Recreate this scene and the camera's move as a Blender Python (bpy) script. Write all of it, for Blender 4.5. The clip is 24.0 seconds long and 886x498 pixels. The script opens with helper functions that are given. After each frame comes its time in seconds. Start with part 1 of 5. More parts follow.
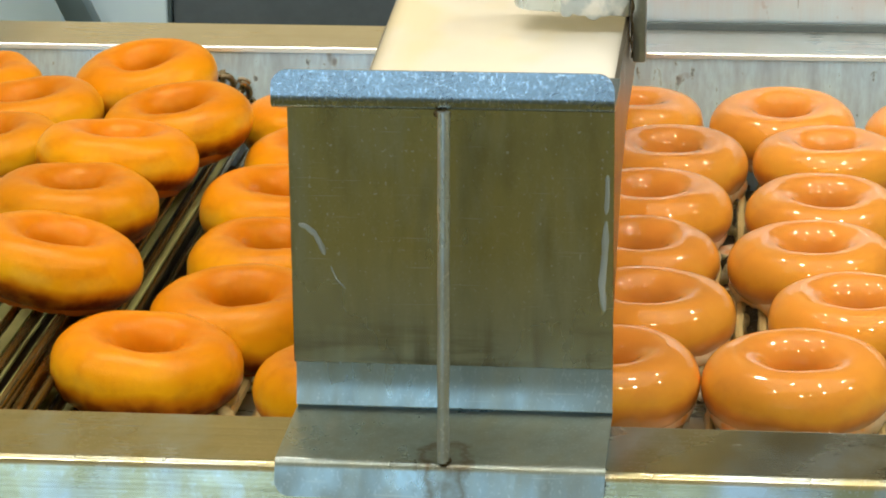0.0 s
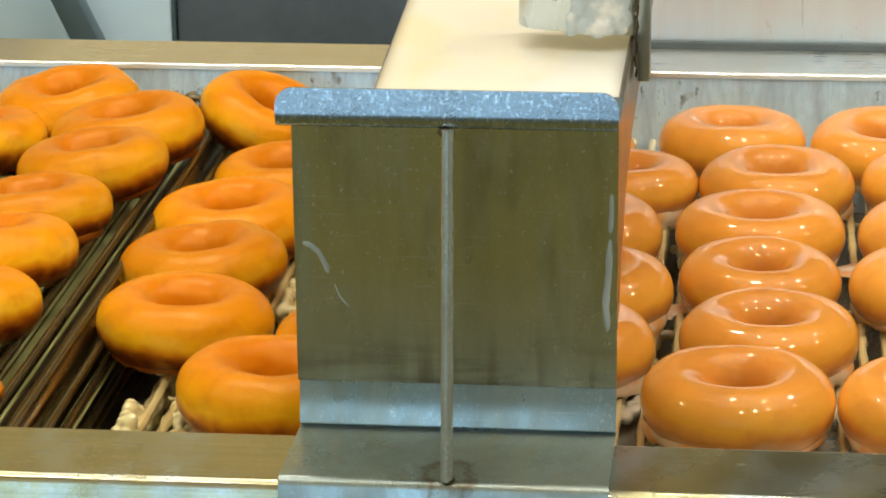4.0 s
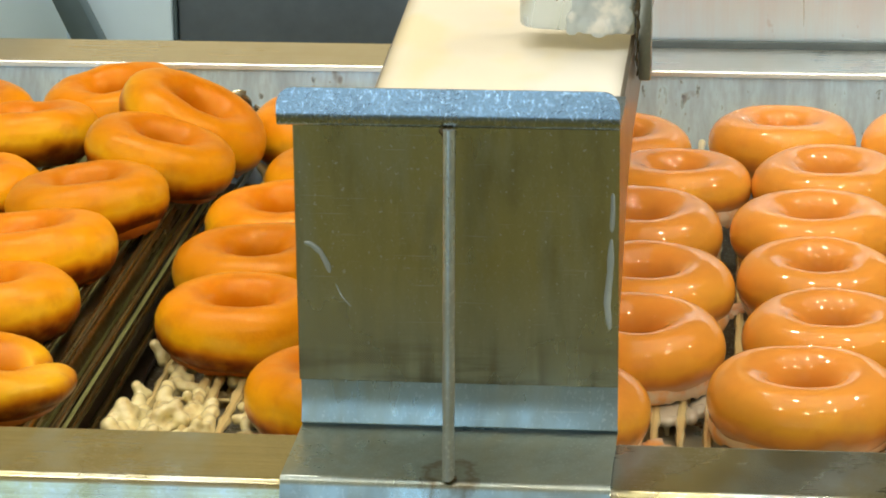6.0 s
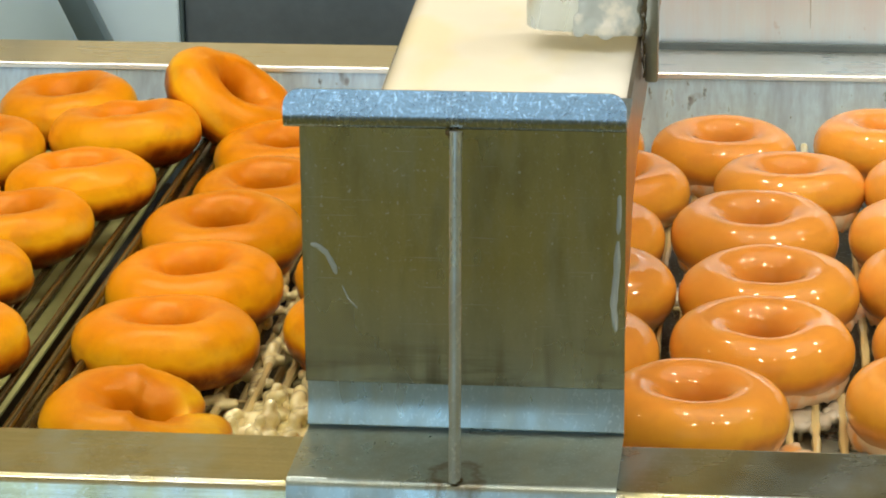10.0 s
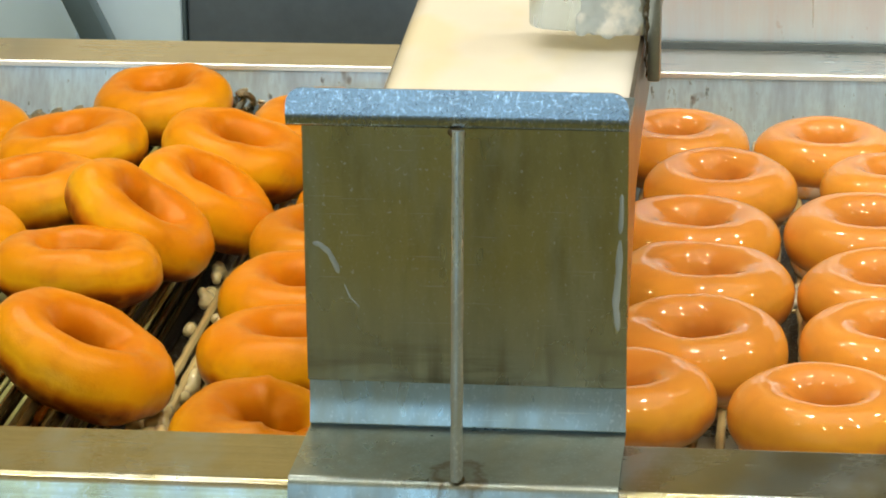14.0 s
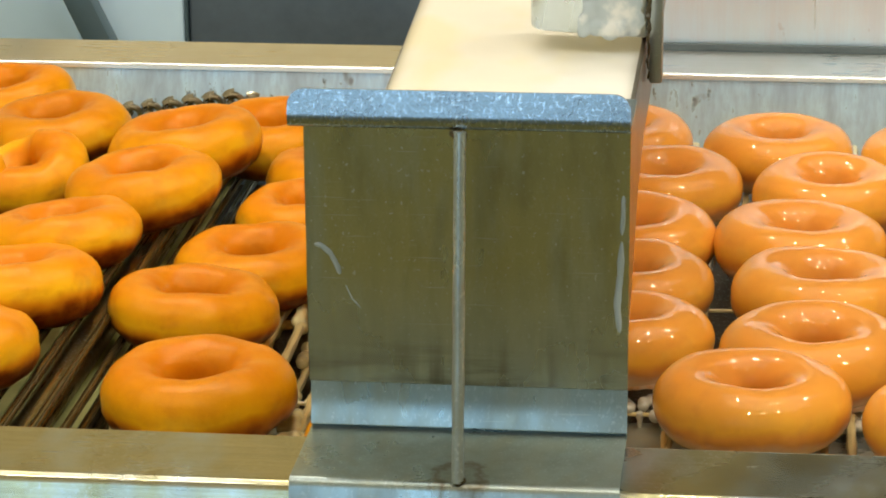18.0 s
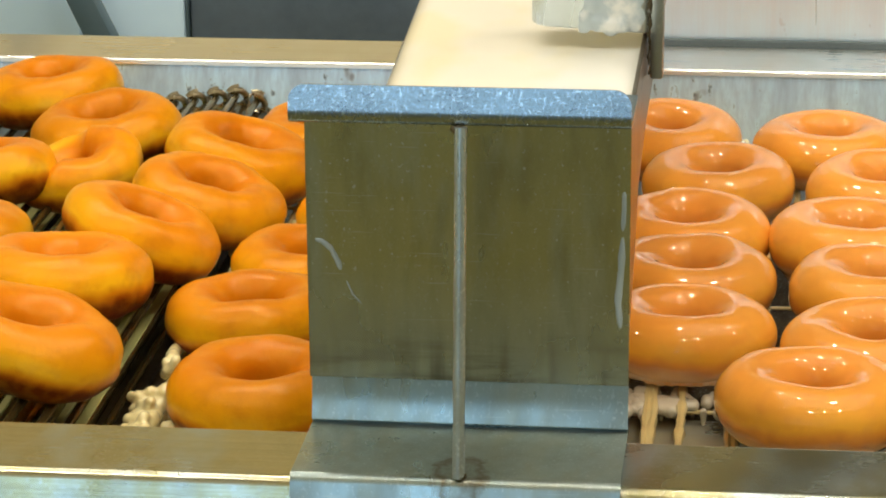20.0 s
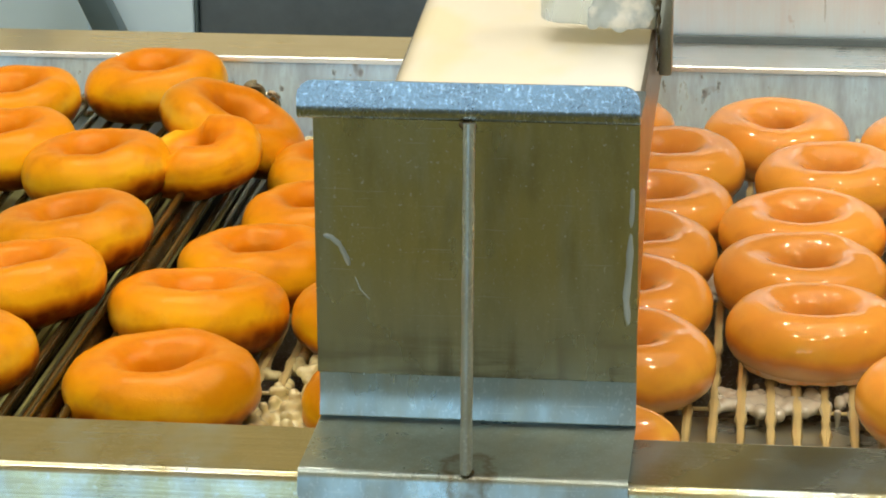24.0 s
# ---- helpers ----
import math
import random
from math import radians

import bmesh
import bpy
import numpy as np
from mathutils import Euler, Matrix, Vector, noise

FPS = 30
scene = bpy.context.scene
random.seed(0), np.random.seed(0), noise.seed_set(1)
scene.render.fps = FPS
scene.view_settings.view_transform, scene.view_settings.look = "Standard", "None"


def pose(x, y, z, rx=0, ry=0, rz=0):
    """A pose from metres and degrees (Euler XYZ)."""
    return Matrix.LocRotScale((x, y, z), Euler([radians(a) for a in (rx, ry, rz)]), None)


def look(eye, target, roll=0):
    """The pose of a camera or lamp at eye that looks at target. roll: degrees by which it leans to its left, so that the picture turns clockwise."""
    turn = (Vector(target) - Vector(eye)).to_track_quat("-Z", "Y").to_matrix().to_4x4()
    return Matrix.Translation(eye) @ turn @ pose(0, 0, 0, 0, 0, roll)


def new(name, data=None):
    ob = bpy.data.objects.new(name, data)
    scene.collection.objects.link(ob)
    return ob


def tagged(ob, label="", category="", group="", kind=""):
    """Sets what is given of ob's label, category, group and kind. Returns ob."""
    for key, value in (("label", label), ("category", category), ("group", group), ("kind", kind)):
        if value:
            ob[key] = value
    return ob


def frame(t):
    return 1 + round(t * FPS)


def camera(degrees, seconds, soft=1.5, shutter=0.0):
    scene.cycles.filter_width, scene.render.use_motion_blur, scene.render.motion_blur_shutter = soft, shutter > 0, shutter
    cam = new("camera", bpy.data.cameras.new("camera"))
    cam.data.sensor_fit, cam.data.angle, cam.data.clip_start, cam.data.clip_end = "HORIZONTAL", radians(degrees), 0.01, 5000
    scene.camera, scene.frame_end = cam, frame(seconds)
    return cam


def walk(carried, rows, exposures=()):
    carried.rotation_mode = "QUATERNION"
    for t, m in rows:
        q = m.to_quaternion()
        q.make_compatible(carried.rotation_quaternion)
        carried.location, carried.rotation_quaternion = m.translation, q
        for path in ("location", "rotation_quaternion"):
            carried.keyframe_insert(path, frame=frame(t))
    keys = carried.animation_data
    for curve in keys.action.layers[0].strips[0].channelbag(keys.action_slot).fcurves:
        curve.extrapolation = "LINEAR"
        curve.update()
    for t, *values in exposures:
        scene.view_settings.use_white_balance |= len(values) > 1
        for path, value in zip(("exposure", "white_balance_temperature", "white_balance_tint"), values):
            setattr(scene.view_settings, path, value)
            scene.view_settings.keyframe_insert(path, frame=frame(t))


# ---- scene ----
cam = camera(17.83, 24.0, soft=1.9)
EYE = (0.12493, -1.14634, 0.46415)


def aim(down, left, roll):
    """The handheld camera: degrees it looks down, turns left and rolls."""
    return Matrix.Translation(EYE) @ pose(0, 0, 0, 90 - down, 0, left) @ pose(0, 0, 0, 0, 0, roll)


walk(cam, [
    (0, aim(18.4036, 6.2289, -0.6804)),
    (0.5, aim(18.2747, 6.2614, -0.6502)),
    (1, aim(18.1956, 6.2680, -0.6387)),
    (1.5, aim(18.2206, 6.2583, -0.6132)),
    (2, aim(18.2445, 6.2712, -0.6207)),
    (2.5, aim(18.2375, 6.2572, -0.5875)),
    (4.5, aim(17.9531, 6.3167, -0.5927)),
    (5, aim(17.9200, 6.3100, -0.6000)),
    (5.5, aim(17.9845, 6.2878, -0.6464)),
    (6, aim(18.0400, 6.3378, -0.6634)),
    (6.5, aim(18.0774, 6.3692, -0.6138)),
    (7, aim(18.0946, 6.3827, -0.6178)),
    (7.5, aim(18.0955, 6.4153, -0.6475)),
    (8, aim(18.1104, 6.4434, -0.5920)),
    (8.5, aim(18.1272, 6.4622, -0.6187)),
    (9, aim(18.1175, 6.4562, -0.6382)),
    (9.5, aim(18.0450, 6.4557, -0.6581)),
    (10, aim(18.0037, 6.4751, -0.6482)),
    (10.5, aim(17.9833, 6.4836, -0.5488)),
    (12.5, aim(17.9936, 6.5170, -0.6332)),
    (13, aim(18.0140, 6.5395, -0.5734)),
    (13.5, aim(18.0149, 6.4991, -0.6493)),
    (14, aim(18.0225, 6.5211, -0.5771)),
    (14.5, aim(18.0260, 6.5643, -0.5737)),
    (15, aim(18.0210, 6.6405, -0.5074)),
    (15.5, aim(17.9916, 6.6976, -0.5219)),
    (16, aim(17.9757, 6.6792, -0.5491)),
    (16.5, aim(17.9137, 6.5697, -0.5057)),
    (17, aim(17.8605, 6.5238, -0.5027)),
    (17.5, aim(17.9115, 6.5261, -0.5052)),
    (18, aim(17.9989, 6.5547, -0.4890)),
    (18.5, aim(18.0437, 6.5662, -0.4832)),
    (20.5, aim(18.1202, 6.5758, -0.4974)),
    (21, aim(18.1606, 6.5861, -0.4580)),
    (21.5, aim(18.1554, 6.6046, -0.4601)),
    (22, aim(18.1652, 6.6120, -0.4441)),
    (22.5, aim(18.1577, 6.6196, -0.4400)),
    (23, aim(18.1271, 6.6504, -0.4067)),
    (23.5, aim(18.1438, 6.7215, -0.4381)),
    (24, aim(18.1663, 6.7505, -0.3840)),
])

# ---- light: a closed shop, ceiling panels and small round spots ----
world = bpy.data.worlds.new("shop_air")
scene.world = world
world.use_nodes = True
world.node_tree.nodes["Background"].inputs[0].default_value = (0.75, 0.85, 1.0, 1)
world.node_tree.nodes["Background"].inputs[1].default_value = 0.010


def area_lamp(name, x, y, z, sx, sy, watts, colour, target):
    data = bpy.data.lights.new(name, "AREA")
    data.shape, data.size, data.size_y = "RECTANGLE", sx, sy
    data.energy, data.color = watts, colour
    ob = new(name, data)
    ob.matrix_basis = look((x, y, z), target)
    return ob


def spot_disc(x, y, z, size, watts, colour=(1.0, 0.90, 0.72)):
    data = bpy.data.lights.new("round_spot", "AREA")
    data.shape, data.size, data.energy, data.color = "DISK", size, watts, colour
    ob = new("round_spot", data)
    ob.matrix_basis = look((x, y, z), (0.1 * x, 0.3, 0))
    return ob


COOL, WARM, NEUTRAL = (0.50, 0.76, 1.0), (1.0, 0.80, 0.48), (1.0, 0.985, 0.95)
area_lamp("luminous_ceiling_lamp", 0.0, 0.5, 1.97, 3.4, 2.0, 15, NEUTRAL, (0.0, 0.5, 0))
area_lamp("hall_lamp", 0.0, -4.6, 1.97, 4.0, 5.0, 24, WARM, (0.0, -4.6, 0))
area_lamp("shop_window_lamp", -1.75, -7.9, 1.0, 4.1, 1.7, 57, COOL, (-1.75, 0, 1.0))
for sx, sy in ((-1.9, 0.05), (-0.85, 0.9), (0.0, 0.5), (1.1, 0.95), (1.9, 0.25), (0.62, 0.36), (-0.35, 1.1),
               (1.05, -0.5), (-0.6, -0.55), (0.15, -1.0), (0.55, -0.75), (-1.35, -0.95)):
    spot_disc(sx, sy, 1.75, 0.115, 4.6)

# ---- materials ----


def material(name):
    m = bpy.data.materials.new(name)
    m.use_nodes = True
    return m, m.node_tree.nodes, m.node_tree.links, m.node_tree.nodes["Principled BSDF"]


def ramp(nodes, stops):
    r = nodes.new("ShaderNodeValToRGB")
    el = r.color_ramp.elements
    el[0].position, el[0].color = stops[0][0], (*stops[0][1], 1)
    el[1].position, el[1].color = stops[-1][0], (*stops[-1][1], 1)
    for p, c in stops[1:-1]:
        e = el.new(p)
        e.color = (*c, 1)
    return r


def noise_tex(nodes, links, scale, detail=4, stretch=None, rough=0.55, coord="Object"):
    tc = nodes.new("ShaderNodeTexCoord")
    mp = nodes.new("ShaderNodeMapping")
    links.new(tc.outputs[coord], mp.inputs[0])
    if stretch:
        mp.inputs[3].default_value = stretch
    n = nodes.new("ShaderNodeTexNoise")
    n.inputs["Scale"].default_value, n.inputs["Detail"].default_value, n.inputs["Roughness"].default_value = scale, detail, rough
    links.new(mp.outputs[0], n.inputs["Vector"])
    return n


def mathn(nodes, links, op, a, b=None, c=None, clamp=False):
    n = nodes.new("ShaderNodeMath")
    n.operation, n.use_clamp = op, clamp
    for i, v in enumerate((a, b, c)):
        if v is None:
            continue
        if isinstance(v, (int, float)):
            n.inputs[i].default_value = v
        else:
            links.new(v, n.inputs[i])
    return n.outputs[0]


def mixc(nodes, links, fac, a, b, blend="MIX"):
    n = nodes.new("ShaderNodeMix")
    n.data_type, n.blend_type = "RGBA", blend
    for i, v in ((0, fac), (6, a), (7, b)):
        if isinstance(v, tuple):
            n.inputs[i].default_value = (*v, 1)
        elif isinstance(v, (int, float)):
            n.inputs[i].default_value = v
        else:
            links.new(v, n.inputs[i])
    return n.outputs[2]


def steel(name, base=(0.56, 0.55, 0.52), rough=0.3, stretch=(1, 60, 60), grime=0.5, bump=0.02, stain=(0.25, 0.2, 0.12), swing=0.22, metal=1.0, scratch=0.25, smears=(9, (1, 1, 1)), brushed=0.12):
    """Brushed stainless steel with grain along one axis, smears and fine scratches."""
    m, nodes, links, b = material(name)
    grain = noise_tex(nodes, links, 14, 3, stretch)
    smear = noise_tex(nodes, links, smears[0], 5, smears[1])
    fine = noise_tex(nodes, links, 700, 2, (1, 0.7, 0.6))
    fac = mathn(nodes, links, "MULTIPLY", ramp_fac(nodes, links, smear, 0.38, 0.85), grime)
    col = mixc(nodes, links, fac, base, stain)
    col = mixc(nodes, links, mathn(nodes, links, "MULTIPLY", ramp_fac(nodes, links, grain, 0.40, 0.68), brushed), col, stain)
    spots = ramp_fac(nodes, links, fine, 0.59, 0.66)
    col = mixc(nodes, links, mathn(nodes, links, "MULTIPLY", spots, scratch), col, (0.82, 0.90, 0.96))
    links.new(col, b.inputs["Base Color"])
    b.inputs["Metallic"].default_value = metal
    r1 = mathn(nodes, links, "MULTIPLY_ADD", grain.outputs["Fac"], swing, rough - swing / 2)
    r2 = mathn(nodes, links, "MULTIPLY_ADD", fac, 0.25, r1)
    links.new(r2, b.inputs["Roughness"])
    bp = nodes.new("ShaderNodeBump")
    bp.inputs["Strength"].default_value, bp.inputs["Distance"].default_value = bump * 10, 0.0004
    links.new(grain.outputs["Fac"], bp.inputs["Height"])
    links.new(bp.outputs[0], b.inputs["Normal"])
    return m


def ramp_fac(nodes, links, n, lo, hi):
    mr = nodes.new("ShaderNodeMapRange")
    mr.inputs[1].default_value, mr.inputs[2].default_value = lo, hi
    links.new(n.outputs["Fac"], mr.inputs[0])
    return mr.outputs[0]


STEEL_X = steel("brushed_steel", base=(0.56, 0.52, 0.34), rough=0.20, stretch=(0.4, 60, 60), grime=0.8, swing=0.08, scratch=0.16, bump=0.006, brushed=0.28, stain=(0.27, 0.25, 0.095), smears=(16, (1.0, 0.9, 1)))
STEEL_Z = steel("panel_steel", rough=0.2, stretch=(40, 40, 0.7), grime=0.5)
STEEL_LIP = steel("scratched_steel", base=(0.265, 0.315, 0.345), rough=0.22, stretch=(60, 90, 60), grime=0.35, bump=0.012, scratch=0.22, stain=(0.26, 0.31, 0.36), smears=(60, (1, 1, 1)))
STEEL_RIB = steel("rod_steel", base=(0.60, 0.76, 0.90), rough=0.28, stretch=(60, 60, 6), grime=0.5, bump=0.012, scratch=0.4, metal=0.7, smears=(60, (1, 1, 0.6)))
# foot: same sheet as the end plate, the cool window reflection tinted in
STEEL_FOOT = steel("cool_lit_foot_steel", base=(0.315, 0.46, 0.515), rough=0.28, stretch=(9, 9, 3), grime=0.95, bump=0.004, metal=0.86, scratch=0.3, brushed=0.55, stain=(0.17, 0.19, 0.155), smears=(22, (1, 1, 1)))
STEEL_DULL = steel("glaze_filmed_steel", base=(0.60, 0.82, 1.0), rough=0.30, stretch=(22, 22, 1.2), grime=0.95, brushed=0.35, stain=(0.31, 0.41, 0.57), metal=0.3, scratch=0.04, smears=(16, (5, 1, 0.9)))
STEEL_BACK = steel("clean_rail_steel", base=(0.87, 0.88, 0.87), rough=0.27, stretch=(0.6, 30, 30), grime=0.35, scratch=0.04, swing=0.08, bump=0.01, stain=(0.62, 0.52, 0.36), smears=(12, (1, 0.5, 1)))
SPLASH = steel("splash_steel", base=(0.67, 0.83, 0.95), rough=0.30, stretch=(40, 14, 1.2), grime=0.7, stain=(0.66, 0.62, 0.66), metal=0.4, scratch=0.04, smears=(7, (6, 1, 1.2)))
# side wall: reflected doughnuts and dark bracket are tinted into the base
STEEL_SIDE = steel("amber_tinted_side_steel", base=(0.19, 0.135, 0.08), rough=0.28, stretch=(3, 8, 1), grime=0.4, stain=(0.16, 0.09, 0.03), swing=0.06, scratch=0.05, smears=(16, (1, 1, 1)))
STEEL_BRACKET = steel("bracket_steel", base=(0.40, 0.47, 0.51), metal=0.7, rough=0.3, stretch=(8, 8, 1), grime=0.6, stain=(0.14, 0.15, 0.15), scratch=0.1, smears=(40, (1, 1, 1)))
STEEL_WET = steel("wet_steel", base=(0.60, 0.69, 0.76), metal=0.8, rough=0.27, scratch=0.06, stain=(0.30, 0.30, 0.28), stretch=(3, 8, 1), grime=0.2)
STEEL_LEDGE = steel("ledge_steel", base=(0.33, 0.35, 0.31), metal=0.5, rough=0.25, scratch=0.0, stretch=(3, 8, 1), grime=1.0, stain=(0.56, 0.48, 0.28), smears=(32, (1, 1.6, 1)))
ROD = steel("oily_rod_steel", base=(0.155, 0.118, 0.042), metal=0.8, rough=0.2, scratch=0.0, brushed=0.3, stretch=(40, 1, 40), grime=0.7, stain=(0.06, 0.035, 0.015))


LINK = steel("oily_link_steel", base=(0.46, 0.41, 0.30), rough=0.22, stretch=(20, 20, 20), grime=0.8, stain=(0.08, 0.055, 0.03), smears=(120, (1, 1, 1)))


def plain(name, colour, rough=0.6, scale=6, vary=0.25, spec=0.5):
    m, nodes, links, b = material(name)
    n = noise_tex(nodes, links, scale, 5)
    fine = noise_tex(nodes, links, scale * 14, 3)
    f = mathn(nodes, links, "MULTIPLY_ADD", fine.outputs["Fac"], 0.35, n.outputs["Fac"])
    dark = tuple(c * (1 - vary) for c in colour)
    links.new(mixc(nodes, links, f, dark, tuple(min(1, c * (1 + vary)) for c in colour)), b.inputs["Base Color"])
    b.inputs["Roughness"].default_value = rough
    b.inputs["Specular IOR Level"].default_value = spec
    bp = nodes.new("ShaderNodeBump")
    bp.inputs["Strength"].default_value, bp.inputs["Distance"].default_value = 0.25, 0.001
    links.new(fine.outputs["Fac"], bp.inputs["Height"])
    links.new(bp.outputs[0], b.inputs["Normal"])
    return m


CURTAIN_X = -0.046


def dough_material():
    """Fried yeast dough; past the curtain of glaze it carries a wet coat."""
    m, nodes, links, b = material("fried_dough")
    tc = nodes.new("ShaderNodeTexCoord")
    sep = nodes.new("ShaderNodeSeparateXYZ")
    links.new(tc.outputs["Object"], sep.inputs[0])
    big = noise_tex(nodes, links, 28, 3)
    mid = noise_tex(nodes, links, 110, 4)
    fine = noise_tex(nodes, links, 700, 4)
    info = nodes.new("ShaderNodeObjectInfo")
    # browned crown and underside, paler round the waist; shade at the foot painted in too
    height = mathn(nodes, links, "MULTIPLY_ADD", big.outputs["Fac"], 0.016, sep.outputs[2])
    # the pale line runs round the outside only; the hole has the colour of the crown
    radius = mathn(nodes, links, "SQRT", mathn(nodes, links, "ADD", mathn(nodes, links, "MULTIPLY", sep.outputs[0], sep.outputs[0]), mathn(nodes, links, "MULTIPLY", sep.outputs[1], sep.outputs[1])))
    hole = nodes.new("ShaderNodeMapRange")
    hole.inputs[1].default_value, hole.inputs[2].default_value = 0.029, 0.020
    links.new(radius, hole.inputs[0])
    height = mathn(nodes, links, "MULTIPLY_ADD", hole.outputs[0], 0.017, height)
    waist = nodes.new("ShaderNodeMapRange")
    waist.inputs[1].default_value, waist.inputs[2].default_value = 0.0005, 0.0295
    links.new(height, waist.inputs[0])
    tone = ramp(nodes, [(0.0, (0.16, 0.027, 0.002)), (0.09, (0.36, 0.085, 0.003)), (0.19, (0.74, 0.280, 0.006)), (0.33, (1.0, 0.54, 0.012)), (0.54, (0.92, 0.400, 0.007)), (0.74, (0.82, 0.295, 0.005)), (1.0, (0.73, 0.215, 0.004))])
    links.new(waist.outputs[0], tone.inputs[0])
    col = mixc(nodes, links, mathn(nodes, links, "MULTIPLY", ramp_fac(nodes, links, mid, 0.45, 0.8), 0.4), tone.outputs[0], (0.84, 0.36, 0.02))
    blot = noise_tex(nodes, links, 75, 5)
    col = mixc(nodes, links, mathn(nodes, links, "MULTIPLY", ramp_fac(nodes, links, blot, 0.50, 0.70), 0.34), col, (0.54, 0.155, 0.007))
    # pale stretch marks round the waist, with its soft sheen painted into them
    band = ramp(nodes, [(0.20, (0, 0, 0)), (0.38, (1, 1, 1)), (0.58, (0, 0, 0))])
    links.new(waist.outputs[0], band.inputs[0])
    pale = noise_tex(nodes, links, 38, 4, (1, 1, 0.5))
    col = mixc(nodes, links, mathn(nodes, links, "MULTIPLY", band.outputs[0], mathn(nodes, links, "MULTIPLY", ramp_fac(nodes, links, pale, 0.48, 0.66), 0.5)), col, (1.0, 0.62, 0.07))
    hue = nodes.new("ShaderNodeHueSaturation")
    links.new(col, hue.inputs["Color"])
    links.new(mathn(nodes, links, "MULTIPLY_ADD", info.outputs["Random"], 0.22, 0.79), hue.inputs["Value"])
    # the coat begins where the curtain falls
    geo = nodes.new("ShaderNodeNewGeometry")
    gs = nodes.new("ShaderNodeSeparateXYZ")
    links.new(geo.outputs["Position"], gs.inputs[0])
    wet = nodes.new("ShaderNodeMapRange")
    wet.inputs[1].default_value, wet.inputs[2].default_value = CURTAIN_X - 0.003, CURTAIN_X + 0.003
    links.new(gs.outputs[0], wet.inputs[0])
    coated = mixc(nodes, links, 0.42, hue.outputs[0], (0.95, 0.42, 0.10))
    foot = nodes.new("ShaderNodeMapRange")
    foot.inputs[1].default_value, foot.inputs[2].default_value = 0.0035, -0.0035
    links.new(height, foot.inputs[0])
    coated = mixc(nodes, links, mathn(nodes, links, "MULTIPLY", foot.outputs[0], 0.7), coated, (0.84, 0.60, 0.38))
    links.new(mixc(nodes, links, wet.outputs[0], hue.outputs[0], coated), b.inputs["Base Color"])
    links.new(mathn(nodes, links, "MULTIPLY_ADD", wet.outputs[0], 0.37, 0.28), b.inputs["Roughness"])
    b.inputs["Specular IOR Level"].default_value = 0.32
    b.inputs["Specular Tint"].default_value = (1.0, 0.78, 0.32, 1)
    links.new(mathn(nodes, links, "MULTIPLY", wet.outputs[0], 1.0), b.inputs["Coat Weight"])
    b.inputs["Coat Roughness"].default_value, b.inputs["Coat IOR"].default_value = 0.04, 1.52
    b.inputs["Subsurface Weight"].default_value = 0.0
    ripple = nodes.new("ShaderNodeBump")
    ripple.inputs["Strength"].default_value, ripple.inputs["Distance"].default_value = 0.2, 0.0022
    links.new(noise_tex(nodes, links, 50, 1).outputs["Fac"], ripple.inputs["Height"])
    links.new(ripple.outputs[0], b.inputs["Coat Normal"])
    bp = nodes.new("ShaderNodeBump")
    bp.inputs["Distance"].default_value = 0.0010
    links.new(mathn(nodes, links, "MULTIPLY_ADD", wet.outputs[0], -0.34, 0.36), bp.inputs["Strength"])
    links.new(mathn(nodes, links, "MULTIPLY_ADD", fine.outputs["Fac"], 0.4, mid.outputs["Fac"]), bp.inputs["Height"])
    links.new(bp.outputs[0], b.inputs["Normal"])
    return m


def glaze_material(name, colour, rough=0.08):
    m, nodes, links, b = material(name)
    n = noise_tex(nodes, links, 16, 4)
    links.new(mixc(nodes, links, n.outputs["Fac"], tuple(c * 0.88 for c in colour), colour), b.inputs["Base Color"])
    b.inputs["Roughness"].default_value = 0.3
    b.inputs["Coat Weight"].default_value, b.inputs["Coat Roughness"].default_value = 1.0, rough
    return m


def clump_material():
    """Half-set glaze: cream skin, tan where the lumps have dried."""
    m = glaze_material("fresh_glaze_clump", (0.82, 0.74, 0.40), 0.06)
    nodes, links = m.node_tree.nodes, m.node_tree.links
    b = nodes["Principled BSDF"]
    src = b.inputs["Base Color"].links[0].from_socket
    n = noise_tex(nodes, links, 160, 3)
    links.new(mixc(nodes, links, mathn(nodes, links, "MULTIPLY", ramp_fac(nodes, links, n, 0.48, 0.68), 0.5), src, (0.50, 0.36, 0.13)), b.inputs["Base Color"])
    return m


DOUGH = dough_material()
GLAZE = glaze_material("liquid_glaze", (0.98, 0.97, 0.90), 0.05)
_n, _l = GLAZE.node_tree.nodes, GLAZE.node_tree.links
_b = _n.new("ShaderNodeBump")
_b.inputs["Strength"].default_value, _b.inputs["Distance"].default_value = 0.18, 0.004
_l.new(noise_tex(_n, _l, 30, 2, (1, 0.6, 1)).outputs["Fac"], _b.inputs["Height"])
_l.new(_b.outputs[0], _n["Principled BSDF"].inputs["Normal"])
_c = _n["Principled BSDF"].inputs["Base Color"].links[0].from_socket
_l.new(mixc(_n, _l, mathn(_n, _l, "MULTIPLY", ramp_fac(_n, _l, noise_tex(_n, _l, 14, 3, (1.2, 0.5, 1)), 0.50, 0.62), 0.45), _c, (0.93, 0.82, 0.46)), _n["Principled BSDF"].inputs["Base Color"])
DRIP = glaze_material("set_glaze", (0.68, 0.55, 0.25), 0.10)
ICING = glaze_material("white_icing", (0.54, 0.50, 0.40), 0.06)


